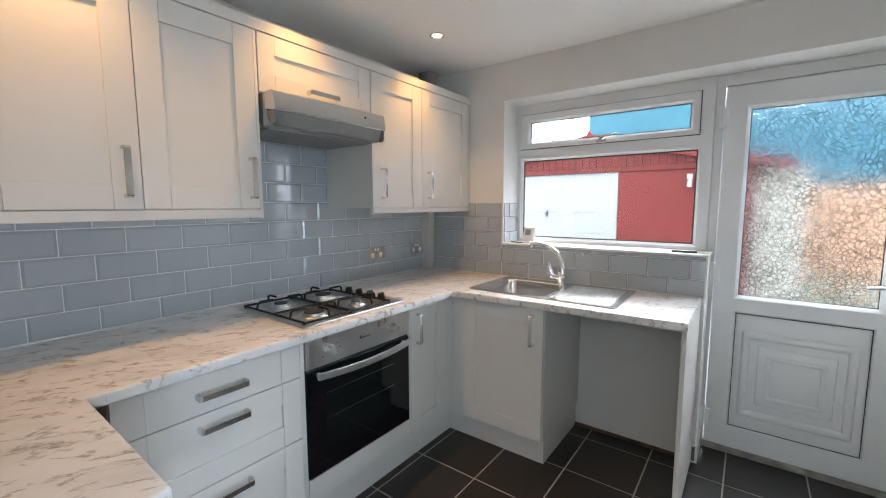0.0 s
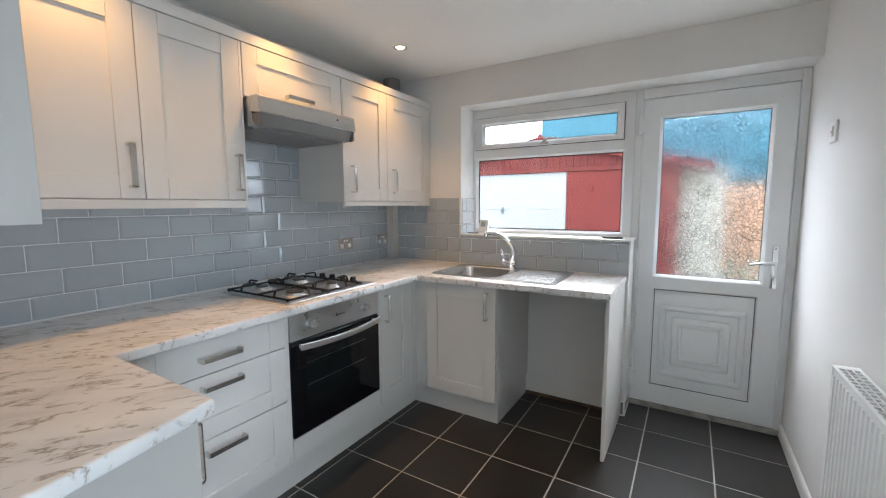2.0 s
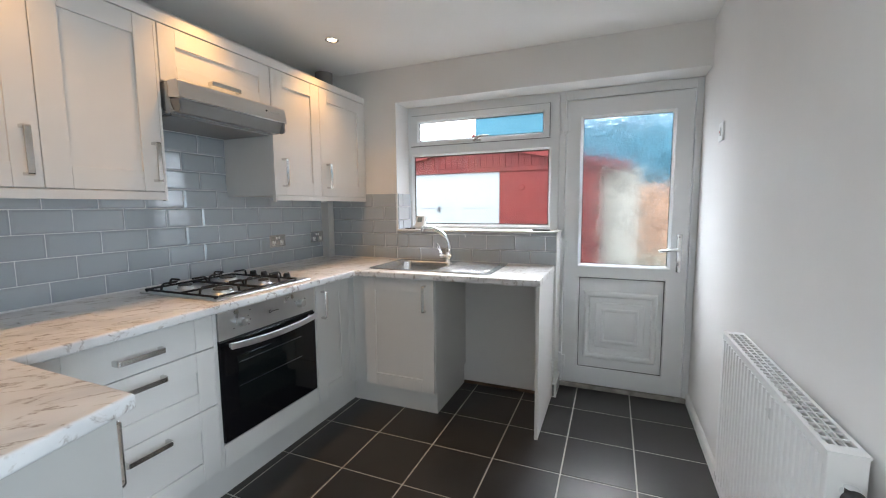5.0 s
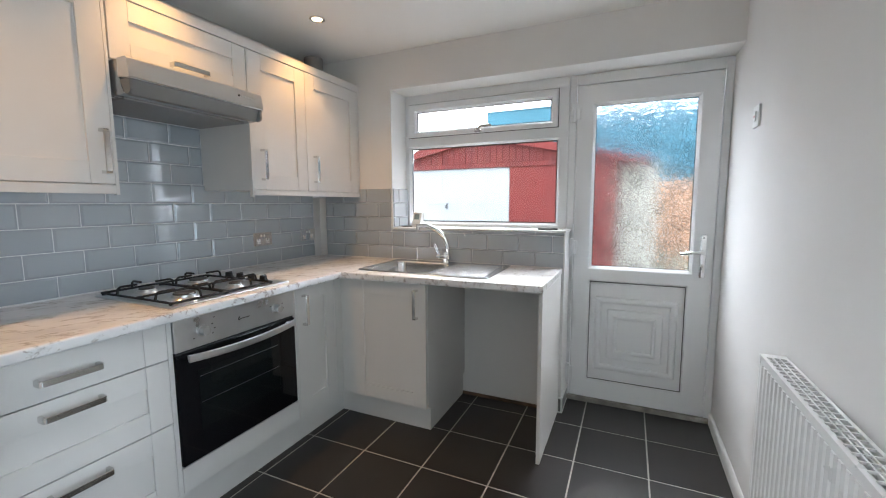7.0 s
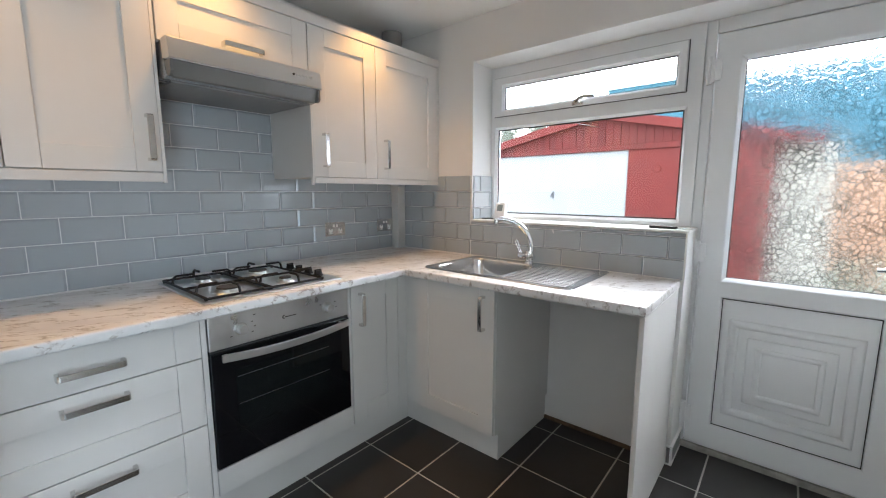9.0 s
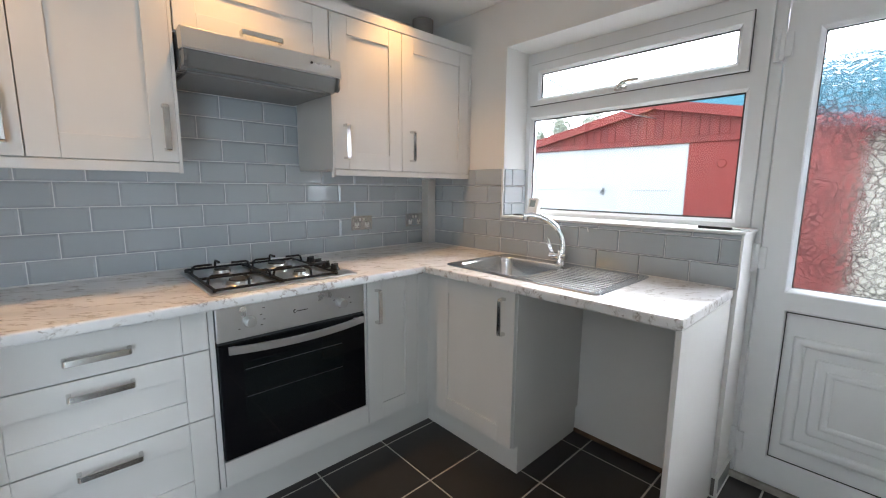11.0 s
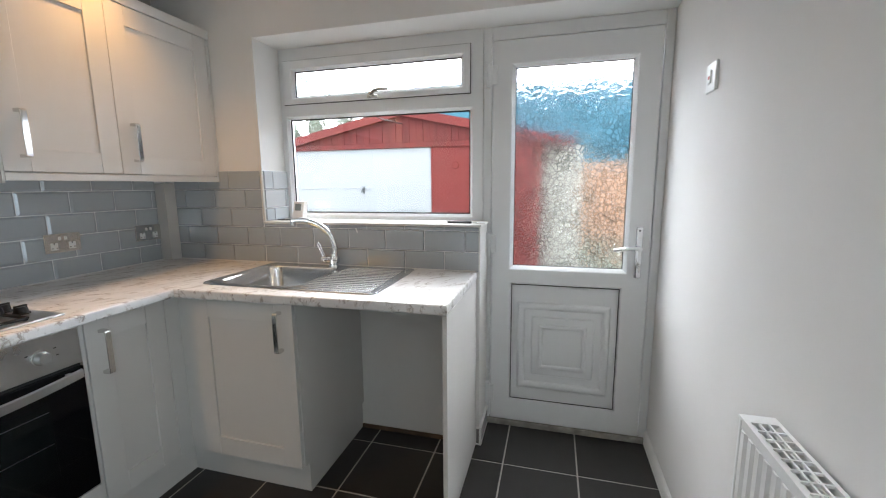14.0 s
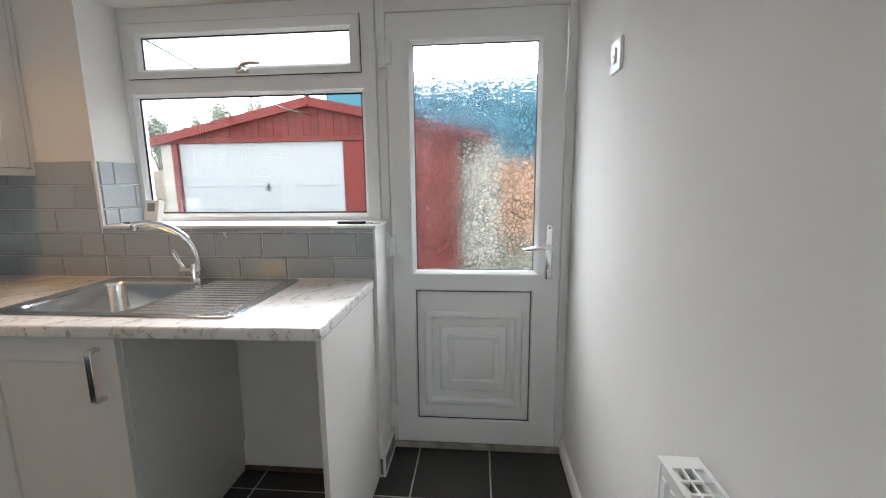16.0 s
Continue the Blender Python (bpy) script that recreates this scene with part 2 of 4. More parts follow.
def boxes(*specs, bevel=0.0):
    bm = bmesh.new()
    for s in specs:
        box(bm, *s, bevel=bevel)
    return bm


def cyl(bm, a, b, r0, r1=None, seg=20):
    """A capped cylinder or cone from a to b."""
    a, b = Vector(a), Vector(b)
    m = Matrix.Translation((a + b) / 2) @ (b - a).to_track_quat("Z", "Y").to_matrix().to_4x4()
    bmesh.ops.create_cone(bm, cap_ends=True, segments=seg, radius1=r0, radius2=r0 if r1 is None else r1, depth=(b - a).length, matrix=m)
    return bm


def tube(bm, pts, r, seg=10, taper=1.0):
    """A round bar along a line of points, with closed ends."""
    pts = [Vector(p) for p in pts]
    rings = []
    up = None
    for i, p in enumerate(pts):
        d = (pts[min(i + 1, len(pts) - 1)] - pts[max(i - 1, 0)]).normalized()
        if up is None:
            up = d.orthogonal().normalized()
        side = d.cross(up).normalized()
        up = side.cross(d).normalized()
        rr = r * (1 + (taper - 1) * i / (len(pts) - 1))
        rings.append([bm.verts.new(p + rr * (math.cos(2 * math.pi * k / seg) * up + math.sin(2 * math.pi * k / seg) * side)) for k in range(seg)])
    for a, b in zip(rings, rings[1:]):
        for k in range(seg):
            bm.faces.new((a[k], a[(k + 1) % seg], b[(k + 1) % seg], b[k]))
    bm.faces.new(rings[0][::-1])
    bm.faces.new(rings[-1])
    return bm


def prism(bm, profile, axis, a, b):
    """A closed profile of (u, v) pushed along an axis from a to b. axis y: (x, z); axis x: (y, z); axis z: (x, y)."""
    def at(u, v, w):
        return {"y": (u, w, v), "x": (w, u, v), "z": (u, v, w)}[axis]
    lo = [bm.verts.new(at(u, v, a)) for u, v in profile]
    hi = [bm.verts.new(at(u, v, b)) for u, v in profile]
    n = len(profile)
    bm.faces.new(lo[::-1])
    bm.faces.new(hi)
    for i in range(n):
        bm.faces.new((lo[i], lo[(i + 1) % n], hi[(i + 1) % n], hi[i]))
    bmesh.ops.recalc_face_normals(bm, faces=bm.faces[:])
    return bm


def mesh_of(bm, name, material, smooth=False):
    bmesh.ops.recalc_face_normals(bm, faces=bm.faces[:])
    me = bpy.data.meshes.new(name)
    bm.to_mesh(me)
    bm.free()
    me.materials.append(material)
    if smooth:
        me.polygons.foreach_set("use_smooth", [True] * len(me.polygons))
        me.set_sharp_from_angle(angle=radians(35))
    return me


def part(name, bm, material, parent=None, label="", smooth=False):
    ob = new(name, mesh_of(bm, name, material, smooth))
    if parent:
        ob.parent = parent
    if label:
        ob["label"] = label
    return ob


def thing(name, label, category, m=None, group="", kind=""):
    ob = new(name)
    ob.empty_display_size = 0.1
    if m is not None:
        ob.matrix_basis = m
    return tagged(ob, label, category, group, kind)


def structure(name, bm, material, label, category, smooth=False):
    return tagged(part(name, bm, material, None, "", smooth), label, category, "", "structure")


# ---- the room ----
XE, YN, YS = 2.67, 0.03, -2.80
TOP_REC, SILL = 2.07, 1.131
structure("wall_west", boxes((-0.15, 0, -2.95, 0.33, -0.12, CEIL + 0.1)), M_WALL, "off-white painted wall behind the fitted units", "wall")
# doorway gap and lobby walls are unseen additions that house the side fill lamp
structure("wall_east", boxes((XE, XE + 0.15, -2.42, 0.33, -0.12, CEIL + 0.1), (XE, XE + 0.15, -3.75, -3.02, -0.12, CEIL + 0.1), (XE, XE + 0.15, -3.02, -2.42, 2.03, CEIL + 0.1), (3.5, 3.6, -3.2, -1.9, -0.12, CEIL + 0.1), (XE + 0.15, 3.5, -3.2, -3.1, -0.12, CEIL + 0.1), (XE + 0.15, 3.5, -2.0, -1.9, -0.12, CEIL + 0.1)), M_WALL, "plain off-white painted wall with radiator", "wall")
structure("wall_south", boxes((0, 1.5, YS - 0.15, YS, 0, CEIL), (1.35, 1.5, -3.6, YS - 0.15, 0, CEIL), (1.35, XE, -3.75, -3.6, 0, CEIL)), M_WALL, "off-white painted wall round the room's entrance", "wall")
north = boxes((0, 0.66, YN, 0.33, 0, CEIL), (0.66, 1.845, YN, 0.33, 0, SILL - 0.012), (0.66, XE, YN, 0.33, TOP_REC, CEIL), (-0.15, 0.0, 0.331, 0.36, -0.12, CEIL + 0.1))
structure("wall_north", north, M_WALL, "off-white painted outer wall with window and door recess", "wall")
# ceiling and floor each get an extra piece for the added lobby
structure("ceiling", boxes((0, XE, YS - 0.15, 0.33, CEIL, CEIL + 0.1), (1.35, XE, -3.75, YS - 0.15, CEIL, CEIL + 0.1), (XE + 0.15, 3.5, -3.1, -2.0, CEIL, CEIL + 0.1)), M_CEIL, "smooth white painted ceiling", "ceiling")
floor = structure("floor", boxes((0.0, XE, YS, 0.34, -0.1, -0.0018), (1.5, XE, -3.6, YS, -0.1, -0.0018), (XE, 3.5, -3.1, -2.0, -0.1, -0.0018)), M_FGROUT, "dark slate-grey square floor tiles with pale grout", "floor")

skirt_profile = [(XE, 0.0), (XE - 0.014, 0.0), (XE - 0.014, 0.055), (XE - 0.010, 0.066), (XE - 0.004, 0.072), (XE, 0.073)]
structure("baseboard", prism(bmesh.new(), skirt_profile, "y", -2.42, 0.25), M_TRIM, "low white gloss skirting board along the wall", "skirting")
# grey skirting tile round the foot of the short pier beside the door
pier = thing("trim", "grey tile skirting with white edge strips on the pier", "trim", kind="structure")
part("skirting_tile", boxes((1.831, 1.853, YN - 0.004, 0.245, 0.0, 0.088), bevel=0.002), M_GREYTRIM, pier)
part("edge_strip", boxes((1.829, 1.857, YN - 0.008, 0.245, 0.088, 0.096), (1.829, 1.857, YN - 0.010, 0.245, 0.0, 0.006)), M_TRIM, pier)
part("corner_strip", boxes((1.846, 1.857, YN - 0.010, YN - 0.003, 0.006, 0.088)), M_TRIM, pier)

# ---- window and door ----
window = thing("window_1", "white plastic casement window with top-hung fanlight and clear panes", "window", kind="structure")
FY = 0.235


def plate(outline, holes, y0, y1, bevel=0.0):
    """One welded plate in the xz plane with rectangular holes, from y0 back to y1."""
    bm = bmesh.new()
    eds = []
    for x0, x1, z0, z1 in [outline] + list(holes):
        vs = [bm.verts.new((x, y0, z)) for x, z in ((x0, z0), (x1, z0), (x1, z1), (x0, z1))]
        eds += [bm.edges.new((vs[k], vs[(k + 1) % 4])) for k in range(4)]
    bmesh.ops.triangle_fill(bm, use_beauty=True, use_dissolve=False, edges=eds)
    ext = bmesh.ops.extrude_face_region(bm, geom=bm.faces[:])
    for v in ext["geom"]:
        if isinstance(v, bmesh.types.BMVert):
            v.co.y = y1
    bmesh.ops.recalc_face_normals(bm, faces=bm.faces[:])
    if bevel:
        es = [e for e in bm.edges if len(e.link_faces) == 2 and e.calc_face_angle(0) > 1 and all(abs(v.co.y - y0) < 1e-6 for v in e.verts)]
        bmesh.ops.bevel(bm, geom=es, offset=bevel, segments=2, affect="EDGES", profile=0.5)
    return bm


frame_bm = plate((0.655, 1.822, SILL, TOP_REC), [(0.690, 1.766, 1.152, 1.705), (0.730, 1.736, 1.786, 1.975)], FY, 0.30, 0.003)
part("window_frame", frame_bm, M_UPVC, window)


def bead_frame(x0, x1, z0, z1, w, y_front, y_back):
    """A sloping glazing bead round an opening."""
    bm = bmesh.new()
    for (a, b, c, d) in (((x0, z0), (x1, z0), (x1 - w, z0 + w), (x0 + w, z0 + w)), ((x1, z0), (x1, z1), (x1 - w, z1 - w), (x1 - w, z0 + w)),
                         ((x1, z1), (x0, z1), (x0 + w, z1 - w), (x1 - w, z1 - w)), ((x0, z1), (x0, z0), (x0 + w, z0 + w), (x0 + w, z1 - w))):
        f = [bm.verts.new((a[0], y_front, a[1])), bm.verts.new((b[0], y_front, b[1])), bm.verts.new((c[0], y_front + 0.010, c[1])), bm.verts.new((d[0], y_front + 0.010, d[1]))]
        k = [bm.verts.new((p[0], y_back, p[1])) for p in (a, b, c, d)]
        bm.faces.new(f)
        bm.faces.new(k[::-1])
        for i in range(4):
            bm.faces.new((f[i], k[i], k[(i + 1) % 4], f[(i + 1) % 4]))
    return bm


def gasket(x0, x1, z0, z1, y, w=0.004):
    return boxes((x0, x1, y, y + 0.004, z0, z0 + w), (x0, x1, y, y + 0.004, z1 - w, z1), (x0, x0 + w, y, y + 0.004, z0, z1), (x1 - w, x1, y, y + 0.004, z0, z1))


part("glazing_bead", bead_frame(0.690, 1.766, 1.152, 1.705, 0.012, FY + 0.004, 0.27), M_UPVC, window)
part("rubber_gasket", gasket(0.700, 1.756, 1.162, 1.695, FY + 0.022, 0.009), M_RUBBER, window)
pane = part("pane", boxes((0.700, 1.756, FY + 0.028, FY + 0.034, 1.162, 1.695)), M_GLASS, window, "large clear fixed pane")
pane.visible_shadow = False
sash = part("fanlight_sash", plate((0.69, 1.757, 1.772, 2.002), [(0.745, 1.722, 1.80, 1.957)], FY - 0.016, FY, 0.004), M_UPVC, window)
part("glazing_bead", bead_frame(0.745, 1.722, 1.80, 1.957, 0.010, FY - 0.010, 0.27), M_UPVC, sash)
part("rubber_gasket", gasket(0.753, 1.714, 1.808, 1.949, FY + 0.008, 0.007), M_RUBBER, sash)
pane2 = part("pane", boxes((0.753, 1.714, FY + 0.014, FY + 0.020, 1.808, 1.949)), M_GLASS, sash, "narrow clear fanlight pane")
pane2.visible_shadow = False
# dark strip drawn in place of the shadow gap round the sash
part("sash_shadow_line", gasket(0.6865, 1.7605, 1.7685, 2.0055, FY - 0.0045, 0.0032), M_RUBBER, sash)
# fanlight catch
catch = bmesh.new()
box(catch, 1.205, 1.265, FY - 0.028, FY - 0.016, 1.776, 1.794, 0.003)
cyl(catch, (1.235, FY - 0.028, 1.786), (1.235, FY - 0.05, 1.79), 0.012, seg=14)
tube(catch, [(1.232, FY - 0.046, 1.789), (1.255, FY - 0.052, 1.806), (1.285, FY - 0.053, 1.811), (1.335, FY - 0.052, 1.808)], 0.0095, 10, 0.8)
part("window_catch", catch, M_NICKEL, sash, "satin metal catch", True)
part("window_sill", boxes((0.655, 1.853, YN - 0.013, FY, SILL - 0.012, SILL), bevel=0.003), M_TRIM, window, "white sill board")

door = thing("door_1", "white plastic half-glazed back door, closed, with moulded lower panel", "door", kind="structure")
DY = 0.245
part("door_frame", boxes((1.822, 1.864, DY, 0.31, 0.03, TOP_REC), (2.632, XE, DY, 0.31, 0.03, TOP_REC), (1.864, 2.632, DY, 0.31, 2.008, TOP_REC), bevel=0.004), M_UPVC, door)
part("threshold", boxes((1.845, XE, DY - 0.012, 0.33, 0.0, 0.03), bevel=0.003), worn("weathered_threshold", (0.30, 0.28, 0.25), 0.6, 0.3, 18, 90, 0.0006, 0.4), door, "weathered grey threshold strip")
GX0, GX1, GZ0, GZ1 = 1.969, 2.524, 0.888, 1.889
PX0, PX1, PZ0, PZ1 = 1.98, 2.484, 0.169, 0.80
LY = DY - 0.012
leaf = part("leaf", plate((1.868, 2.628, 0.036, 2.004), [(GX0, GX1, GZ0, GZ1), (PX0 - 0.004, PX1 + 0.02, PZ0 - 0.004, PZ1 + 0.004)], LY, 0.30, 0.008), M_UPVC, door)
part("glazing_bead", bead_frame(GX0 - 0.001, GX1 + 0.001, GZ0 - 0.001, GZ1 + 0.001, 0.012, LY + 0.004, 0.28), M_UPVC, leaf)
part("rubber_gasket", gasket(GX0 + 0.009, GX1 - 0.009, GZ0 + 0.009, GZ1 - 0.009, LY + 0.024, 0.006), M_RUBBER, leaf)
privacy = part("pane", boxes((GX0 + 0.011, GX1 - 0.011, LY + 0.029, LY + 0.035, GZ0 + 0.011, GZ1 - 0.011)), M_PRIVACY, leaf, "crackle-patterned privacy glass")
privacy.visible_shadow = False
panel = bmesh.new()
box(panel, PX0 - 0.006, PX1 + 0.022, LY + 0.014, LY + 0.05, PZ0 - 0.006, PZ1 + 0.006)


def moulding(bm, x0, x1, z0, z1, w, h, y):
    """A raised bevelled ridge round a rectangle, standing h proud of y."""
    prof = [(w * (0.5 - 0.5 * math.cos(math.pi * k / 8)), h * math.sin(math.pi * k / 8) ** 1.2) for k in range(9)]
    loops = []
    for d, r in prof:
        loops.append([bm.verts.new((px, y - r, pz)) for px, pz in ((x0 + d, z0 + d), (x1 - d, z0 + d), (x1 - d, z1 - d), (x0 + d, z1 - d))])
    for a, b in zip(loops, loops[1:]):
        for i in range(4):
            bm.faces.new((a[i], a[(i + 1) % 4], b[(i + 1) % 4], b[i]))


PY = LY + 0.014
moulding(panel, PX0 + 0.030, PX1 - 0.014, PZ0 + 0.062, PZ1 - 0.092, 0.040, 0.015, PY)
box(panel, PX0 + 0.104, PX1 - 0.088, PY - 0.011, PY + 0.004, PZ0 + 0.142, PZ1 - 0.168, 0.010, 3)
moulding(panel, PX0 + 0.140, PX1 - 0.124, PZ0 + 0.180, PZ1 - 0.206, 0.024, 0.008, PY - 0.011)
part("moulded_panel", panel, M_UPVC, leaf, "", True)
part("panel_seal", gasket(PX0 - 0.003, PX1 + 0.019, PZ0 - 0.003, PZ1 + 0.003, LY + 0.004, 0.003), M_RUBBER, leaf)
handle = bmesh.new()
box(handle, 2.560, 2.590, LY - 0.009, LY, 0.866, 1.112, 0.006, 3)
cyl(handle, (2.575, LY - 0.009, 1.012), (2.575, LY - 0.045, 1.012), 0.011, seg=16)
tube(handle, [(2.578, LY - 0.045, 1.013), (2.55, LY - 0.05, 1.015), (2.51, LY - 0.048, 1.010), (2.458, LY - 0.045, 1.003)], 0.0105, 12, 0.8)
hd = part("door_handle", handle, M_CHROME, leaf, "polished chrome lever handle on long plate", True)
lock = bmesh.new()
cyl(lock, (2.575, LY - 0.009, 0.935), (2.575, LY - 0.016, 0.935), 0.010, seg=16)
box(lock, 2.573, 2.577, LY - 0.040, LY - 0.014, 0.926, 0.938, 0.001)
box(lock, 2.571, 2.579, LY - 0.042, LY - 0.038, 0.90, 0.93, 0.001)
part("lock_and_key", lock, M_NICKEL, leaf)
part("screw", cyl(bmesh.new(), (2.575, LY - 0.0092, 1.095), (2.575, LY - 0.0105, 1.095), 0.004, seg=10), M_DARK, leaf)
for hz in (1.788, 0.955, 0.133):
    hb = boxes((1.842, 1.868, LY - 0.016, DY, hz, hz + 0.115), (1.862, 1.892, LY - 0.012, LY, hz + 0.012, hz + 0.103), bevel=0.003)
    cyl(hb, (1.846, LY - 0.010, hz - 0.003), (1.846, LY - 0.010, hz + 0.118), 0.010, seg=12)
    part("hinge", hb, M_UPVC, door)

# ---- outside ----
structure("ground", boxes((-300, 300, 0.36, 600, -0.4, -0.12)), worn("damp_concrete", (0.15, 0.147, 0.14), 0.8, 0.2, 0.7, 40, 0.003, 0.4), "grey concrete yard behind the house", "ground")
M_RED = worn("red_stained_wood", (0.048, 0.0072, 0.0055), 0.6, 0.3, 3, 30, 0.001, 0.4, stretch=(4, 4, 0.5))
M_REDPLAIN = worn("red_painted_panel", (0.058, 0.0080, 0.0060), 0.55, 0.12, 2, 40, 0.0006, 0.3)
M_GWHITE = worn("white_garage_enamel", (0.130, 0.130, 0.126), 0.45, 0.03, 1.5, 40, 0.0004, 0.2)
M_CREAM = worn("cream_brick_paint", (0.15, 0.137, 0.112), 0.8, 0.1, 5, 60, 0.002, 0.4)
M_BLUE = worn("blue_wall_paint", (0.022, 0.062, 0.078), 0.7, 0.1, 0.6, 20, 0.002, 0.3)
M_ORANGE = worn("orange_stained_fence", (0.20, 0.115, 0.07), 0.75, 0.15, 2, 30, 0.002, 0.4, stretch=(5, 5, 0.6))
M_LEAF = mat("hedge_leaf", (0.10, 0.112, 0.08), 0.6)
for m_out in (M_RED, M_REDPLAIN, M_GWHITE, M_CREAM, M_BLUE, M_ORANGE):
    bsdf(m_out).inputs["Specular IOR Level"].default_value = 0.1
garage = thing("garage", "detached garage with red timber gable and white up-and-over door", "garage")
GY = 4.0
part("side_wall", boxes((-2.2, -2.05, GY + 0.05, GY + 5.0, -0.12, 1.9), (1.86, 2.0, GY + 0.05, GY + 5.0, -0.12, 1.9), (-2.2, 2.0, GY + 4.9, GY + 5.0, -0.12, 1.9)), M_CREAM, garage)
part("front_pier", boxes((-2.2, -2.03, GY - 0.03, GY + 0.2, -0.12, 1.86)), M_CREAM, garage, "cream painted brick pier")
part("door_post", boxes((-2.03, -1.95, GY - 0.05, GY + 0.06, -0.12, 1.86), bevel=0.006), M_REDPLAIN, garage)
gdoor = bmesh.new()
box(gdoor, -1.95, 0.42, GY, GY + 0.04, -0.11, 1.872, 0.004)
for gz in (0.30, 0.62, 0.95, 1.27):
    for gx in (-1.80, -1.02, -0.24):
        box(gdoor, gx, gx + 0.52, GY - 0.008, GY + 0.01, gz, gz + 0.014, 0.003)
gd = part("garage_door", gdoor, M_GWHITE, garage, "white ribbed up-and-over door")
gh = boxes((-0.69, -0.655, GY - 0.012, GY, 1.20, 1.31), bevel=0.004)
tube(gh, [(-0.672, GY - 0.012, 1.27), (-0.672, GY - 0.05, 1.265), (-0.69, GY - 0.05, 1.22)], 0.008, 8)
part("handle", gh, M_DARK, gd)
part("timber_panel", boxes((0.425, 1.46, GY - 0.02, GY + 0.03, -0.11, 1.90), bevel=0.004), M_REDPLAIN, garage)
part("timber_panel", boxes((1.462, 1.995, GY - 0.02, GY + 0.03, -0.11, 1.90), bevel=0.004), M_REDPLAIN, garage)
part("round_cover", cyl(bmesh.new(), (0.795, GY - 0.02, 1.604), (0.795, GY - 0.032, 1.604), 0.05, 0.044, 24), M_REDPLAIN, garage, "small round red cover", True)
part("lintel_board", boxes((-2.05, 2.0, GY - 0.05, GY + 0.02, 1.868, 1.945), bevel=0.005), M_RED, garage)
PEAK, EAVE = 2.365, 1.885
for k in range(38):
    a = -2.02 + k * 0.106
    b = a + 0.102
    ta, tb = (PEAK - (PEAK - EAVE) * abs(c) / 2.3 for c in (a, b))
    bm = bmesh.new()
    prism(bm, [(a, 1.945), (b, 1.945), (b, max(1.95, tb)), (a, max(1.95, ta))], "y", GY - 0.015 - 0.004 * (k % 2), GY + 0.02)
    part("gable_board", bm, M_RED, garage)
for s in (-1, 1):
    bm = bmesh.new()
    prism(bm, [(0, PEAK - 0.045), (0, PEAK + 0.075), (s * 2.42, EAVE + 0.035), (s * 2.42, EAVE - 0.085)], "y", GY - 0.12, GY - 0.08)
    part("barge_board", bm, M_REDPLAIN, garage, "red painted barge board")
    bm = bmesh.new()
    prism(bm, [(0, PEAK + 0.03), (0, PEAK + 0.07), (s * 2.40, EAVE + 0.03), (s * 2.40, EAVE - 0.01)], "y", GY - 0.08, GY + 5.1)
    part("roof", bm, worn("grey_roof_felt", (0.12, 0.12, 0.12), 0.9, 0.2, 3, 60, 0.002, 0.4), garage)
fin = bmesh.new()
cyl(fin, (0, GY - 0.10, PEAK - 0.03), (0, GY - 0.10, PEAK + 0.10), 0.04, 0.035, 6)
cyl(fin, (0, GY - 0.10, PEAK + 0.10), (0, GY - 0.10, PEAK + 0.135), 0.035, 0.004, 6)
part("finial", fin, M_REDPLAIN, garage)
lampb = boxes((1.30, 1.37, GY - 0.09, GY - 0.02, 1.72, 1.80), bevel=0.008)
cyl(lampb, (1.335, GY - 0.06, 1.72), (1.335, GY - 0.075, 1.62), 0.03, 0.036, 12)
tagged(part("bulkhead_lamp", lampb, worn("grey_lamp_metal", (0.12, 0.12, 0.125), 0.4, 0.05, 8, 60, 0.0, 0, 0.6)), "small grey outdoor lamp on the red garage panel", "lamp")
tagged(part("washing_line", tube(bmesh.new(), [(0.30, 0.36, 2.215), (0.255, 0.89, 2.167), (0.215, 1.37, 2.139), (0.152, 2.13, 2.115), (0.07, 3.1, 2.145), (0.0, GY - 0.02, 2.211)], 0.0065, 6), M_RUBBER), "thin grey washing line tied to the gable", "cable")
tagged(part("gate_pillar", boxes((2.04, 2.56, 4.3, 4.8, -0.12, 1.80), (2.0, 2.60, 4.26, 4.84, 1.80, 1.86), bevel=0.01), M_CREAM), "cream painted square pillar beside the garage", "pillar")
fence = thing("garden_fence", "orange-stained close-boarded timber fence", "fence", pose(2.6, 5.2, -0.12))
for k in range(34):
    part("fence_board", boxes((k * 0.125, k * 0.125 + 0.118, 0.0, 0.02 + 0.006 * (k % 2), 0.0, 1.78)), M_ORANGE, fence)
part("fence_rail", boxes((0, 4.2, 0.03, 0.07, 0.4, 0.48)), M_ORANGE, fence)
part("fence_rail", boxes((0, 4.2, 0.03, 0.07, 1.4, 1.48)), M_ORANGE, fence)
back = thing("garden_fence", "weathered brown timber fence panel beside the garage", "fence", pose(-6.2, 4.9, -0.12))
M_OLDWOOD = worn("weathered_fence_wood", (0.11, 0.085, 0.06), 0.85, 0.2, 2, 30, 0.002, 0.4, stretch=(5, 5, 0.6))
for k in range(26):
    part("fence_board", boxes((k * 0.152, k * 0.152 + 0.148, 0.0, 0.02 + 0.008 * (k % 2), 0.0, 1.66)), M_OLDWOOD, back)
part("fence_rail", boxes((0, 3.95, -0.05, 0.0, 1.20, 1.28)), M_OLDWOOD, back)
part("fence_rail", boxes((0, 3.95, -0.05, 0.0, 0.35, 0.43)), M_OLDWOOD, back)
bush = bmesh.new()
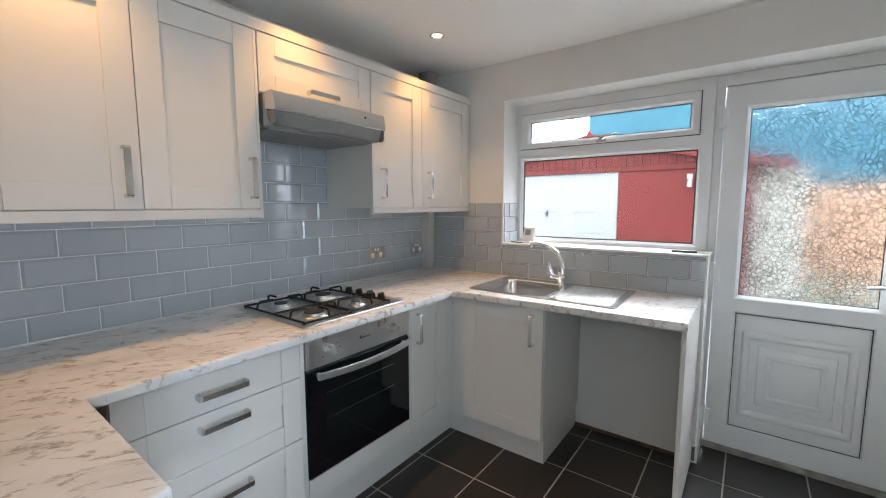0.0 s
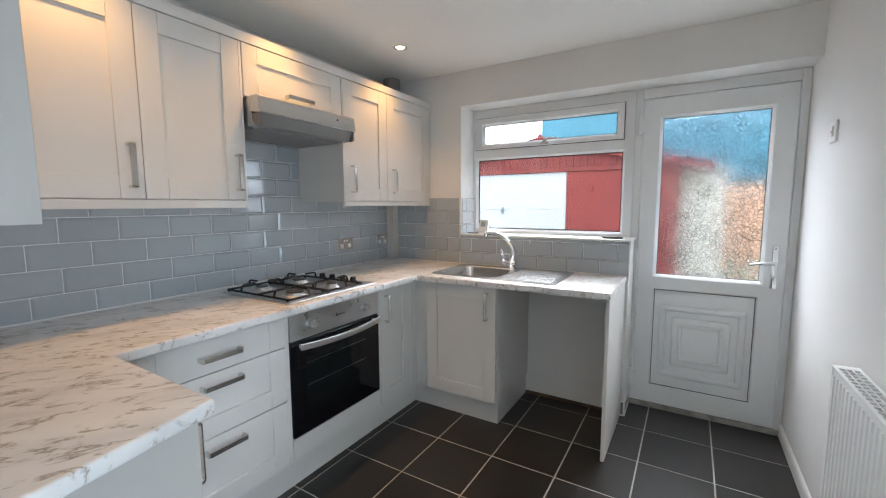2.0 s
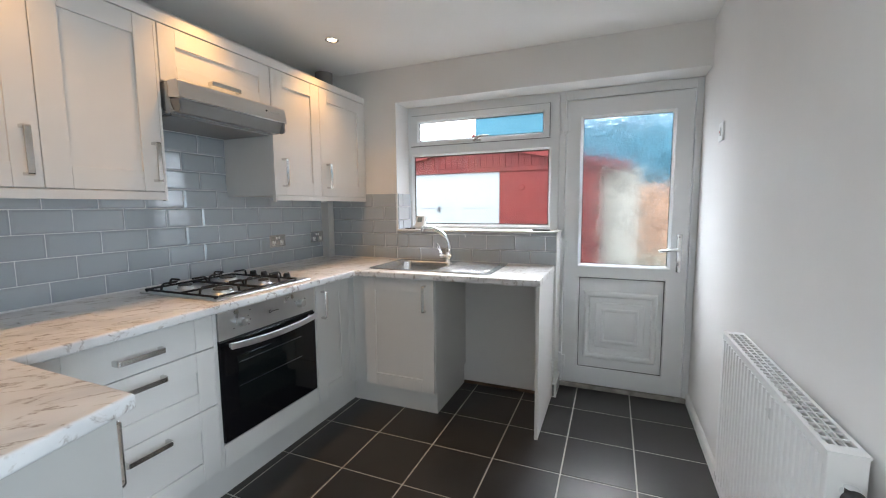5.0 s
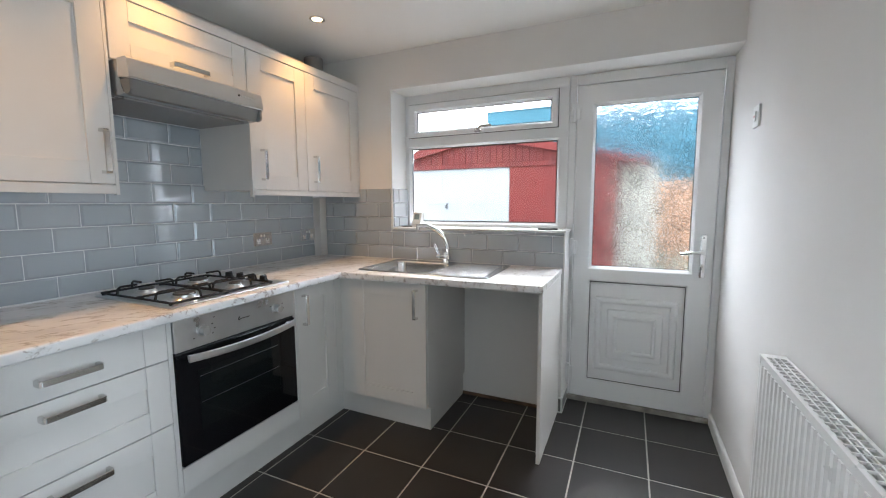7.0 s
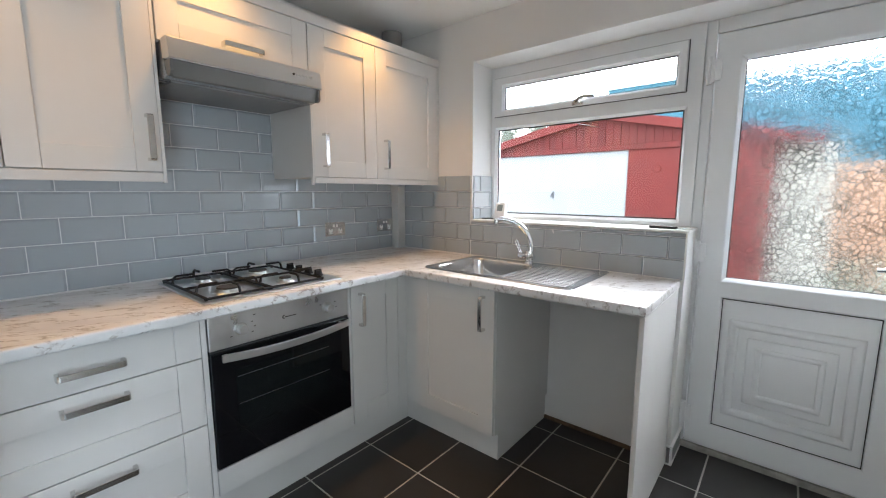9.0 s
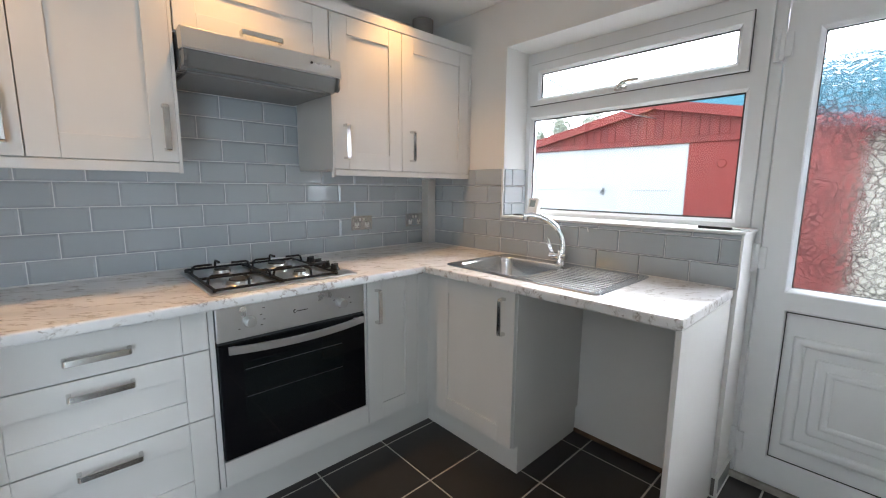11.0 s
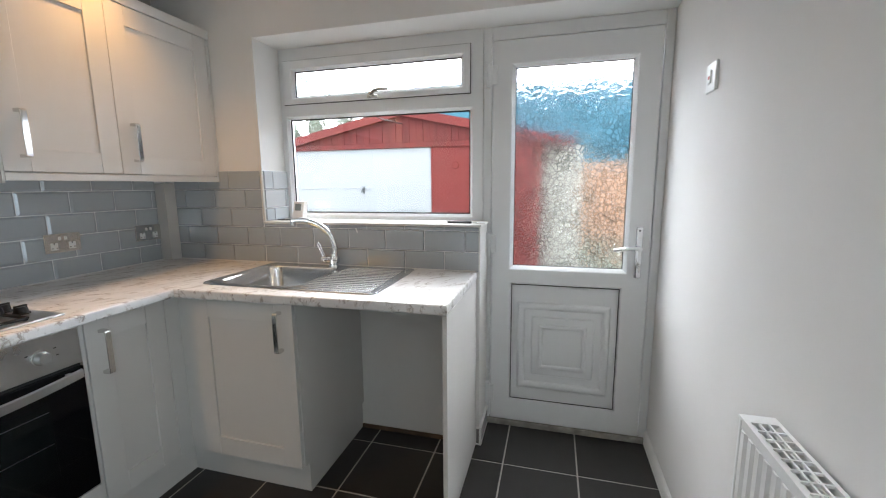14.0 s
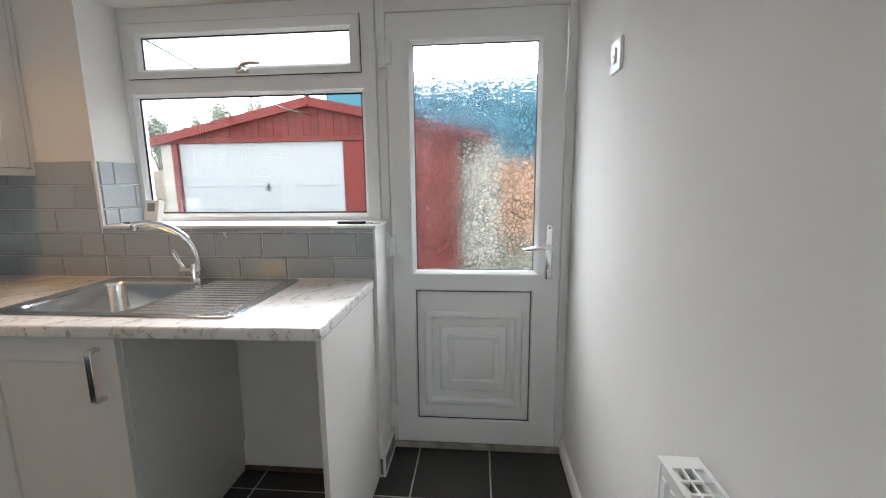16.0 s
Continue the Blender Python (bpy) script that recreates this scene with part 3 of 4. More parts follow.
for k in range(260):
    c = Vector((random.uniform(2.55, 3.7), random.uniform(4.0, 4.9), 0))
    c.z = -0.1 + random.random() ** 1.4 * 0.6
    n = Vector((random.gauss(0, 1), random.gauss(0, 1), random.gauss(0, 1))).normalized() * 0.07
    o = n.orthogonal().normalized() * 0.04
    vs = [bush.verts.new(c + d) for d in (-n, o, n, -o)]
    bush.faces.new(vs)
tagged(part("garden_bush", bush, M_LEAF), "low green leafy bush by the fence", "bush", kind="stuff")
blue = thing("blue_building", "pale blue painted flat-roofed building beyond the garage", "building")
part("wall", boxes((-1.68, 14, 9.2, 16, -0.12, 3.90)), M_BLUE, blue)
part("roof", boxes((-1.72, 14.1, 9.15, 16.1, 3.90, 3.96)), worn("pale_roof_edge", (0.45, 0.55, 0.6), 0.7, 0.1, 2, 30, 0.001, 0.2), blue)


def tree(x, y, height, spread, seed):
    rng = random.Random(seed)
    t = thing("garden_tree", "slender leafy garden tree with sparse upper shoots", "tree", pose(x, y, -0.12), "trees behind the garage")
    tr = tube(bmesh.new(), [(0, 0, 0), (0.05, 0.02, height * 0.3), (0.0, 0.05, height * 0.62)], 0.09, 8, 0.5)
    crown = bmesh.new()
    for i in range(26):
        a = rng.uniform(0, 6.28)
        base = Vector((0, 0.03, height * rng.uniform(0.3, 0.6)))
        reach = spread * math.sqrt(rng.random())
        tip = Vector((math.cos(a) * reach, math.sin(a) * reach, height * (1 - rng.uniform(0.0, 0.1) - 0.12 * (reach / spread) ** 2)))
        midp = base.lerp(tip, 0.5) + Vector((0, 0, 0.15))
        tube(tr, [base, midp, tip], 0.018, 5, 0.25)
        for j in range(80):
            u = rng.uniform(0.3, 1.03)
            c = base.lerp(midp, u * 2) if u < 0.5 else midp.lerp(tip, u * 2 - 1)
            c = c + Vector((rng.gauss(0, 0.07), rng.gauss(0, 0.07), rng.gauss(0, 0.06)))
            n = Vector((rng.gauss(0, 1), rng.gauss(0, 1), rng.gauss(0, 1))).normalized() * rng.uniform(0.035, 0.07)
            o = n.orthogonal().normalized() * n.length * 0.5
            crown.faces.new([crown.verts.new(c + d) for d in (-n, o, n, -o)])
    part("trunk", tr, worn("bark", (0.10, 0.075, 0.05), 0.9, 0.3, 8, 60, 0.004, 0.5), t)
    part("crown", crown, M_LEAF, t)


for k, (tx, ty, th, ts) in enumerate(((-9.0, 12.3, 3.95, 0.5), (-8.1, 12.4, 3.50, 0.4), (-7.5, 12.3, 3.85, 0.14), (-6.5, 12.2, 4.36, 0.36), (-5.35, 12.4, 4.45, 0.42))):
    tree(tx, ty, th, ts, k)

# ---- fitted kitchen ----
WT0, WT1 = 0.866, 0.904
PLX, PLY = 0.58, -0.475


def shaker(name, unit, x0, x1, z0, z1, rail=0.08, thick=0.02, depth=0.009):
    """A shaker front in its unit's own frame: face at y 0 looking to -y. A sunk panel framed by stiles and rails."""
    g = 0.0007
    ob = part(name, boxes((x0 + rail - 0.004, x1 - rail + 0.004, depth, thick - 0.001, z0 + rail - 0.004, z1 - rail + 0.004)), M_CAB, unit)
    for a, b in ((x0, x0 + rail - g), (x1 - rail + g, x1)):
        part("stile", boxes((a, b, 0, thick, z0, z1), bevel=0.0014), M_CAB, ob)
    for a, b in ((z0, z0 + rail), (z1 - rail, z1)):
        part("rail", boxes((x0 + rail, x1 - rail, 0.0004, thick, a, b), bevel=0.0012), M_CAB, ob)
    return ob


def slab(name, unit, x0, x1, z0, z1, rail=0.08, thick=0.02):
    """A flat drawer front with end stiles that show as fine joints."""
    g = 0.0007
    ob = part(name, boxes((x0 + rail, x1 - rail, 0.0004, thick, z0, z1), bevel=0.0014), M_CAB, unit)
    for a, b in ((x0, x0 + rail - g), (x1 - rail + g, x1)):
        part("stile", boxes((a, b, 0, thick, z0, z1), bevel=0.0014), M_CAB, ob)
    return ob


def pull(cx, cz, length=0.16, upright=True):
    """A bow handle: one flat strip bent round at both ends into its feet."""
    h, d, t, r = length / 2, 0.036, 0.0055, 0.011
    outer, inner = [(-h, 0.0)], [(-h + 0.012, 0.0)]
    for k in range(6):
        a = radians(90 * k / 5)
        outer.append((-h + r - r * math.cos(a), -d + r - r * math.sin(a)))
        inner.append((-h + r + 0.003 - (r - t) * math.cos(a), -d + r - (r - t) * math.sin(a)))
    line = outer + [(-u, w) for u, w in outer[::-1]] + [(-u, w) for u, w in inner] + inner[::-1]
    bm = bmesh.new()
    prism(bm, line, "z", -0.010, 0.010)
    es = [e for e in bm.edges if len(e.link_faces) == 2 and any(len(f.verts) > 6 for f in e.link_faces)]
    bmesh.ops.bevel(bm, geom=es, offset=0.0012, segments=1, affect="EDGES", profile=0.5)
    for v in bm.verts:
        u, w, z = v.co
        v.co = (cx + z, w, cz + u) if upright else (cx + u, w, cz + z)
    return bm


def front(name, unit, x0, x1, z0, z1, hx=None, hz=None, upright=True, rail=0.08, panel_in=True):
    f = shaker(name, unit, x0, x1, z0, z1, rail) if panel_in else slab(name, unit, x0, x1, z0, z1, rail)
    if hx is not None:
        part("handle", pull(hx, hz, 0.165, upright), M_NICKEL, f, "satin nickel bow handle", True)
    return f


def carcass(w, depth, z0, z1, y0=0.0215, t=0.018):
    """An open box of boards behind the fronts."""
    return boxes((0, t, y0, depth, z0, z1), (w - t, w, y0, depth, z0, z1), (t, w - t, y0, depth, z0, z0 + t), (t, w - t, y0, depth, z1 - t, z1), (t, w - t, depth - 0.008, depth, z0 + t, z1 - t))


# drawer unit
dr = thing("drawer_unit", "pale grey three-drawer base unit under the worktop", "base cabinet", pose(0.625, -2.145, 0, 0, 0, 90))
part("body", carcass(0.60, 0.60, 0.15, WT0 - 0.002), M_SIDE, dr)
front("drawer_front", dr, 0.0015, 0.5985, 0.715, 0.862, 0.30, 0.778, False, panel_in=False)
front("drawer_front", dr, 0.0015, 0.5985, 0.461, 0.711, 0.30, 0.667, False)
front("drawer_front", dr, 0.0015, 0.5985, 0.155, 0.457, 0.30, 0.412, False)
# oven housing
oh = thing("oven_housing", "pale grey oven housing with plain lower filler panel", "base cabinet", pose(0.625, -1.543, 0, 0, 0, 90))
part("side_board", boxes((0.0, 0.018, 0.004, 0.60, 0.15, WT0 - 0.002)), M_CAB, oh)
part("side_board", boxes((0.638, 0.650, 0.004, 0.60, 0.15, WT0 - 0.002)), M_CAB, oh)
part("filler_panel", boxes((0.0195, 0.6365, 0.0, 0.02, 0.153, 0.256), bevel=0.0015), M_CAB, oh)
part("shelf", boxes((0.018, 0.638, 0.021, 0.60, 0.236, 0.254)), M_SIDE, oh)
# oven
ov = thing("built_in_oven", "stainless steel single oven with black glass door", "oven", pose(0.625, -1.521, 0.258, 0, 0, 90))
OW, OHT = 0.612, 0.594
part("body", boxes((0.01, OW - 0.01, 0.022, 0.55, 0.004, OHT - 0.006)), M_DARK, ov)
fas = part("control_panel", boxes((0, OW, -0.002, 0.022, 0.468, OHT), bevel=0.002), M_STEEL, ov, "brushed steel control panel")
for kx in (0.115, 0.497):
    kb = cyl(bmesh.new(), (kx, -0.002, 0.53), (kx, -0.008, 0.53), 0.024, seg=28)
    cyl(kb, (kx, -0.008, 0.53), (kx, -0.032, 0.53), 0.020, 0.0175, 28)
    part("knob", kb, M_KNOB, fas, "", True)
for tx, tz in ((0.075, 0.505), (0.155, 0.505), (0.155, 0.545), (0.165, 0.57), (0.165, 0.525), (0.46, 0.545), (0.535, 0.545), (0.54, 0.52)):
    part("dial_mark", boxes((tx, tx + 0.008, -0.0028, -0.001, tz, tz + 0.003)), M_DARK, fas)
badge = boxes((0.295, 0.345, -0.0026, -0.001, 0.530, 0.5335))
tube(badge, [(0.292, -0.003, 0.541), (0.285, -0.003, 0.536), (0.285, -0.003, 0.530), (0.292, -0.003, 0.527)], 0.0022, 6)
part("maker_mark", badge, M_DARK, fas)
od = part("oven_door", boxes((0, OW, -0.004, 0.02, 0.004, 0.456), bevel=0.003), M_BLACKGLASS, ov, "black glass drop-down door")
part("door_vent", boxes((0.004, OW - 0.004, 0.004, 0.02, 0.4565, 0.4675)), M_DARK, ov)
part("inner_window", boxes((0.085, 0.50, -0.0055, -0.0035, 0.115, 0.375), bevel=0.0008), M_INNERGLASS, od)
shelfw = bmesh.new()
for sz in (0.345, 0.235):
    box(shelfw, 0.09, 0.495, -0.0063, -0.0052, sz, sz + 0.0022)
part("shelf_line", shelfw, M_WIRE, od)
bar = bmesh.new()
N = 14
for i in range(N):
    a, b = i / N, (i + 1) / N
    ys = [-0.045 - 0.012 * (1 - (2 * u - 1) ** 2) for u in (a, b)]
    zs = [0.445 - 0.013 * (1 - (2 * u - 1) ** 2) for u in (a, b)]
    xs = [0.028 + (OW - 0.056) * u for u in (a, b)]
    vs = []
    for u in (0, 1):
        vs.append([bar.verts.new((xs[u], ys[u] + dy, zs[u] + dz)) for dy, dz in ((0, -0.014), (0, 0.012), (0.010, 0.014), (0.010, -0.012))])
    for k in range(4):
        bar.faces.new((vs[0][k], vs[0][(k + 1) % 4], vs[1][(k + 1) % 4], vs[1][k]))
    if i == 0:
        bar.faces.new(vs[0])
    if i == N - 1:
        bar.faces.new(vs[1][::-1])
bmesh.ops.remove_doubles(bar, verts=bar.verts[:], dist=0.0001)
for hx in (0.045, OW - 0.059):
    box(bar, hx, hx + 0.014, -0.046, -0.004, 0.430, 0.448, 0.002)
part("oven_handle", bar, M_STEEL, od, "curved brushed steel bar handle", True)
# narrow corner unit
cu = thing("corner_base_unit", "narrow pale grey base unit beside the oven", "base cabinet", pose(0.625, -0.891, 0, 0, 0, 90))
part("body", carcass(0.30, 0.60, 0.15, WT0 - 0.002), M_SIDE, cu)
front("door", cu, 0.0015, 0.302, 0.155, 0.862, 0.052, 0.735)
tagged(part("corner_post", boxes((0.603, 0.625, -0.586, -0.500, 0.15, WT0 - 0.002), (0.625, 0.718, -0.522, -0.500, 0.15, WT0 - 0.002), bevel=0.0015), M_CAB), "pale grey corner post between base units", "corner post")
# sink unit
su = thing("sink_unit", "pale grey single-door base unit below the sink", "base cabinet", pose(0.720, -0.545, 0))
part("body", boxes((0, 0.018, 0.0215, 0.57, 0.15, WT0 - 0.002), (0.018, 0.468, 0.0215, 0.57, 0.15, 0.168), (0.018, 0.468, 0.562, 0.57, 0.168, 0.6)), M_SIDE, su)
part("end_panel", boxes((0.468, 0.488, 0.0215, 0.573, 0.15, WT0 - 0.002), bevel=0.001), M_CAB, su)
front("door", su, 0.002, 0.486, 0.158, 0.862, 0.430, 0.749)
# plinths
tagged(part("plinth", boxes((PLX - 0.016, PLX, -2.20, PLY, 0, 0.149)), M_CAB), "pale grey plinth board below the base units", "plinth")
tagged(part("plinth", boxes((PLX, 1.196, PLY, PLY + 0.016, 0, 0.149)), M_CAB), "pale grey plinth board under the sink unit", "plinth")
tagged(part("plinth", boxes((1.180, 1.196, PLY + 0.016, YN, 0, 0.149)), M_CAB), "short pale grey plinth return at the appliance gap", "plinth")
tagged(part("end_panel", boxes((1.811, 1.829, -0.543, YN - 0.004, 0, WT0 - 0.001), bevel=0.001), M_CAB), "tall pale grey panel closing the worktop's end", "panel")
tagged(part("bare_edge", boxes((1.197, 1.810, YN - 0.012, YN - 0.0005, 0.0, 0.022), bevel=0.004), M_DIRT), "dirty brown unfinished strip at the wall's foot", "trim", kind="structure")

# peninsula base
pu = thing("peninsula_unit", "pale grey base unit with plain end panel", "base cabinet", pose(1.195, -2.225, 0, 0, 0, 180))
part("body", boxes((0.021, 0.56, 0.0215, 0.55, 0.15, WT0 - 0.002)), M_SIDE, pu)
part("end_panel", boxes((0.0, 0.02, 0.0, 0.57, 0.0, WT0 - 0.002), bevel=0.001), M_ENDSHADE, pu)
front("door", pu, 0.022, 0.50, 0.155, 0.862, 0.060, 0.735)
part("plinth", boxes((0.021, 0.56, 0.05, 0.066, 0, 0.149)), M_CAB, pu)

# worktop: one board round three sides with a cut-out for the bowl
SX0, SX1, SY0, SY1 = 0.715, 1.532, -0.487, 0.008
BX0, BX1, BY0, BY1 = 0.755, 1.165, -0.458, -0.055
outer = [(0.002, YN - 0.001), (0.002, YS), (1.30, YS), (1.30, -2.52), (1.232, -2.205), (0.69, -2.20), (0.68, -0.583), (1.832, -0.553), (1.832, YN - 0.001)]
hole = [(BX0, BY0), (BX1, BY0), (BX1, BY1), (BX0, BY1)]
wt = bmesh.new()
eds = []
for loop in (outer, hole):
    vs = [wt.verts.new((x, y, WT1)) for x, y in loop]
    eds += [wt.edges.new((vs[i], vs[(i + 1) % len(vs)])) for i in range(len(vs))]
bmesh.ops.triangle_fill(wt, use_beauty=True, use_dissolve=False, edges=eds)
ext = bmesh.ops.extrude_face_region(wt, geom=wt.faces[:])
for v in ext["geom"]:
    if isinstance(v, bmesh.types.BMVert):
        v.co.z = WT0
bmesh.ops.recalc_face_normals(wt, faces=wt.faces[:])
bev = []
for e in wt.edges:
    a, b = e.verts
    if abs(a.co.z - b.co.z) > 1e-5 or len(e.link_faces) != 2 or e.calc_face_angle(0) < 1:
        continue
    m = (a.co + b.co) / 2
    inside = BX0 - 0.01 < m.x < BX1 + 0.01 and BY0 - 0.01 < m.y < BY1 + 0.01
    if m.x > 0.01 and YS + 0.01 < m.y < YN - 0.01 and not inside:
        bev.append(e)
bmesh.ops.bevel(wt, geom=bev, offset=0.008, segments=4, affect="EDGES", profile=0.5)
tagged(part("worktop", wt, M_MARBLE, None, "", True), "white marble-effect laminate worktop with brown-grey veins", "worktop")

# ---- sink and tap ----
sink = thing("sink", "stainless steel single-bowl sink with ribbed drainer", "sink")
SZ = WT1


def rounded(x0, x1, y0, y1, r, n=6):
    pts = []
    for cx, cy, a0 in ((x1 - r, y1 - r, 0), (x0 + r, y1 - r, 90), (x0 + r, y0 + r, 180), (x1 - r, y0 + r, 270)):
        for k in range(n + 1):
            a = radians(a0 + 90 * k / n)
            pts.append((cx + r * math.cos(a), cy + r * math.sin(a)))
    return pts


def lofted(bm, loops, cap=True):
    rows = [[bm.verts.new(p) for p in lp] for lp in loops]
    n = len(rows[0])
    for a, b in zip(rows, rows[1:]):
        for i in range(n):
            bm.faces.new((a[i], a[(i + 1) % n], b[(i + 1) % n], b[i]))
    if cap:
        bm.faces.new(rows[-1])
    return rows


def lift(pts, z):
    return [(x, y, z) for x, y in pts]


rim = bmesh.new()
lofted(rim, [lift(rounded(SX0, SX1, SY0, SY1, 0.03), SZ + 0.0005), lift(rounded(SX0 + 0.002, SX1 - 0.002, SY0 + 0.002, SY1 - 0.002, 0.03), SZ + 0.006),
             lift(rounded(SX0 + 0.012, SX1 - 0.012, SY0 + 0.012, SY1 - 0.012, 0.025), SZ + 0.0065), lift(rounded(SX0 + 0.02, SX1 - 0.02, SY0 + 0.02, SY1 - 0.02, 0.02), SZ + 0.003)], cap=False)
part("rim", rim, M_SINK, sink, "", True)
deck = bmesh.new()
eds = []
for loop in (rounded(SX0 + 0.019, SX1 - 0.019, SY0 + 0.019, SY1 - 0.019, 0.02), rounded(BX0 + 0.005, BX1 - 0.005, BY0 + 0.005, BY1 - 0.005, 0.06)):
    vs = [deck.verts.new((x, y, SZ + 0.003)) for x, y in loop]
    eds += [deck.edges.new((vs[i], vs[(i + 1) % len(vs)])) for i in range(len(vs))]
bmesh.ops.triangle_fill(deck, use_beauty=True, use_dissolve=False, edges=eds)
part("deck", deck, M_SINK, sink)
bowl = bmesh.new()
lofted(bowl, [lift(rounded(BX0 + 0.005, BX1 - 0.005, BY0 + 0.005, BY1 - 0.005, 0.06), SZ + 0.003), lift(rounded(BX0 + 0.012, BX1 - 0.012, BY0 + 0.012, BY1 - 0.012, 0.056), SZ - 0.006),
              lift(rounded(BX0 + 0.02, BX1 - 0.02, BY0 + 0.02, BY1 - 0.02, 0.055), SZ - 0.11), lift(rounded(BX0 + 0.035, BX1 - 0.035, BY0 + 0.035, BY1 - 0.035, 0.05), SZ - 0.145),
              lift(rounded(BX0 + 0.07, BX1 - 0.07, BY0 + 0.07, BY1 - 0.07, 0.04), SZ - 0.155)])
part("bowl", bowl, M_SINK, sink, "", True)
part("waste", cyl(bmesh.new(), (0.96, -0.25, SZ - 0.155), (0.96, -0.25, SZ - 0.151), 0.035, seg=24), M_CHROME, sink)
for k in range(14):
    ry = -0.447 + k * 0.0305
    rb = bmesh.new()
    prism(rb, [(ry + 0.008, SZ + 0.0024)] + [(ry + 0.008 - 0.002 * q, SZ + 0.0031 + 0.0038 * math.sin(math.pi * q / 8) ** 2) for q in range(9)] + [(ry - 0.008, SZ + 0.0024)], "x", 1.188, 1.500 - 0.0012 * k)
    part("drainer_rib", rb, M_SINK, sink, "", True)

tap = thing("mixer_tap", "chrome swan-neck mixer tap with two levers", "tap", pose(1.096, -0.026, SZ + 0.003))
tb = cyl(bmesh.new(), (0, 0, 0), (0, 0, 0.012), 0.027, 0.024, 24)
cyl(tb, (0, 0, 0.012), (0, 0, 0.07), 0.019, 0.017, 24)
cyl(tb, (-0.046, 0, 0.038), (0.030, 0, 0.038), 0.0165, seg=20)
part("tap_body", tb, M_CHROME, tap, "", True)
sp = [(0.010, 0, 0.05), (0.014, -0.002, 0.10), (0.002, -0.012, 0.152), (-0.030, -0.034, 0.202), (-0.074, -0.064, 0.234), (-0.118, -0.094, 0.246), (-0.152, -0.118, 0.243)]
fine_sp = []
for i in range(len(sp) - 1):
    for k in range(5):
        p0, p1, p2, p3 = (Vector(sp[max(0, min(len(sp) - 1, i + d))]) for d in (-1, 0, 1, 2))
        u = k / 5
        fine_sp.append(0.5 * ((2 * p1) + (p2 - p0) * u + (2 * p0 - 5 * p1 + 4 * p2 - p3) * u * u + (3 * p1 - p0 - 3 * p2 + p3) * u ** 3))
fine_sp.append(Vector(sp[-1]))
spout = part("spout", tube(bmesh.new(), fine_sp, 0.0140, 14), M_CHROME, tap, "", True)
part("aerator", cyl(bmesh.new(), (-0.143, -0.112, 0.244), (-0.147, -0.114, 0.222), 0.0135, seg=20), M_CHROME, spout, "", True)
lv = tube(bmesh.new(), [(-0.044, 0, 0.040), (-0.060, -0.004, 0.062), (-0.072, -0.008, 0.092), (-0.082, -0.011, 0.118), (-0.076, -0.011, 0.128), (-0.066, -0.010, 0.116), (-0.058, -0.006, 0.084), (-0.046, -0.002, 0.056)], 0.0046, 12)
cyl(lv, (-0.034, 0, 0.038), (-0.062, 0, 0.038), 0.020, 0.016, 20)
part("lever", lv, M_CHROME, tap, "", True)

# ---- hob ----
hob = thing("gas_hob", "stainless four-burner gas hob with black pan supports", "hob", pose(0.13, -1.53, WT1))
HW, HD = 0.51, 0.585
part("base_plate", boxes((0, HW, 0, HD, 0.0003, 0.009), bevel=0.004), M_STEEL, hob)
for bx, by, r in ((0.13, 0.135, 0.036), (0.385, 0.135, 0.050), (0.13, 0.375, 0.048), (0.385, 0.375, 0.030)):
    bb = cyl(bmesh.new(), (bx, by, 0.008), (bx, by, 0.014), r * 1.35, r * 1.25, 28)
    cyl(bb, (bx, by, 0.014), (bx, by, 0.024), r, r * 0.96, 28)
    bu = part("burner", bb, M_BRASS, hob, "", True)
    part("burner_cap", cyl(bmesh.new(), (bx, by, 0.024), (bx, by, 0.030), r * 0.86, r * 0.8, 28), worn("grey_burner_cap", (0.035, 0.033, 0.032), 0.5, 0.15, 30, 200, 0.0, 0), bu, "", True)
for k, (y0, y1) in enumerate(((0.018, 0.252), (0.262, 0.496))):
    gr = bmesh.new()
    z = 0.018
    x0, x1 = 0.02, HW - 0.02
    tube(gr, [(x0, y0, z), (x1, y0, z)], 0.0052, 8)
    tube(gr, [(x0, y1, z), (x1, y1, z)], 0.0052, 8)
    tube(gr, [(x0, y0, z), (x0, y1, z)], 0.0052, 8)
    tube(gr, [(x1, y0, z), (x1, y1, z)], 0.0052, 8)
    ym = (y0 + y1) / 2
    for cx in (0.13, 0.385):
        for s, yy in ((1, y0), (-1, y1)):
            tube(gr, [(cx, yy, z), (cx, yy + s * 0.006, z + 0.026), (cx, yy + s * 0.016, z + 0.032), (cx, yy + s * 0.078, z + 0.032)], 0.005, 8)
        for s in (-1, 1):
            ex = x0 if s < 0 else x1
            if abs(ex - cx) < 0.14:
                tube(gr, [(ex, ym, z), (ex - s * 0.006, ym, z + 0.026), (ex - s * 0.016, ym, z + 0.032), (ex - s * 0.07, ym, z + 0.032)], 0.005, 8)
    tube(gr, [(0.257, y0, z), (0.257, y1, z)], 0.005, 8)
    for fx, fy in ((x0 + 0.01, y0), (x1 - 0.01, y0), (x0 + 0.01, y1), (x1 - 0.01, y1)):
        cyl(gr, (fx, fy, 0.008), (fx, fy, z), 0.006, seg=8)
    part("pan_support", gr, M_IRON, hob, "black enamelled wire pan support", True)
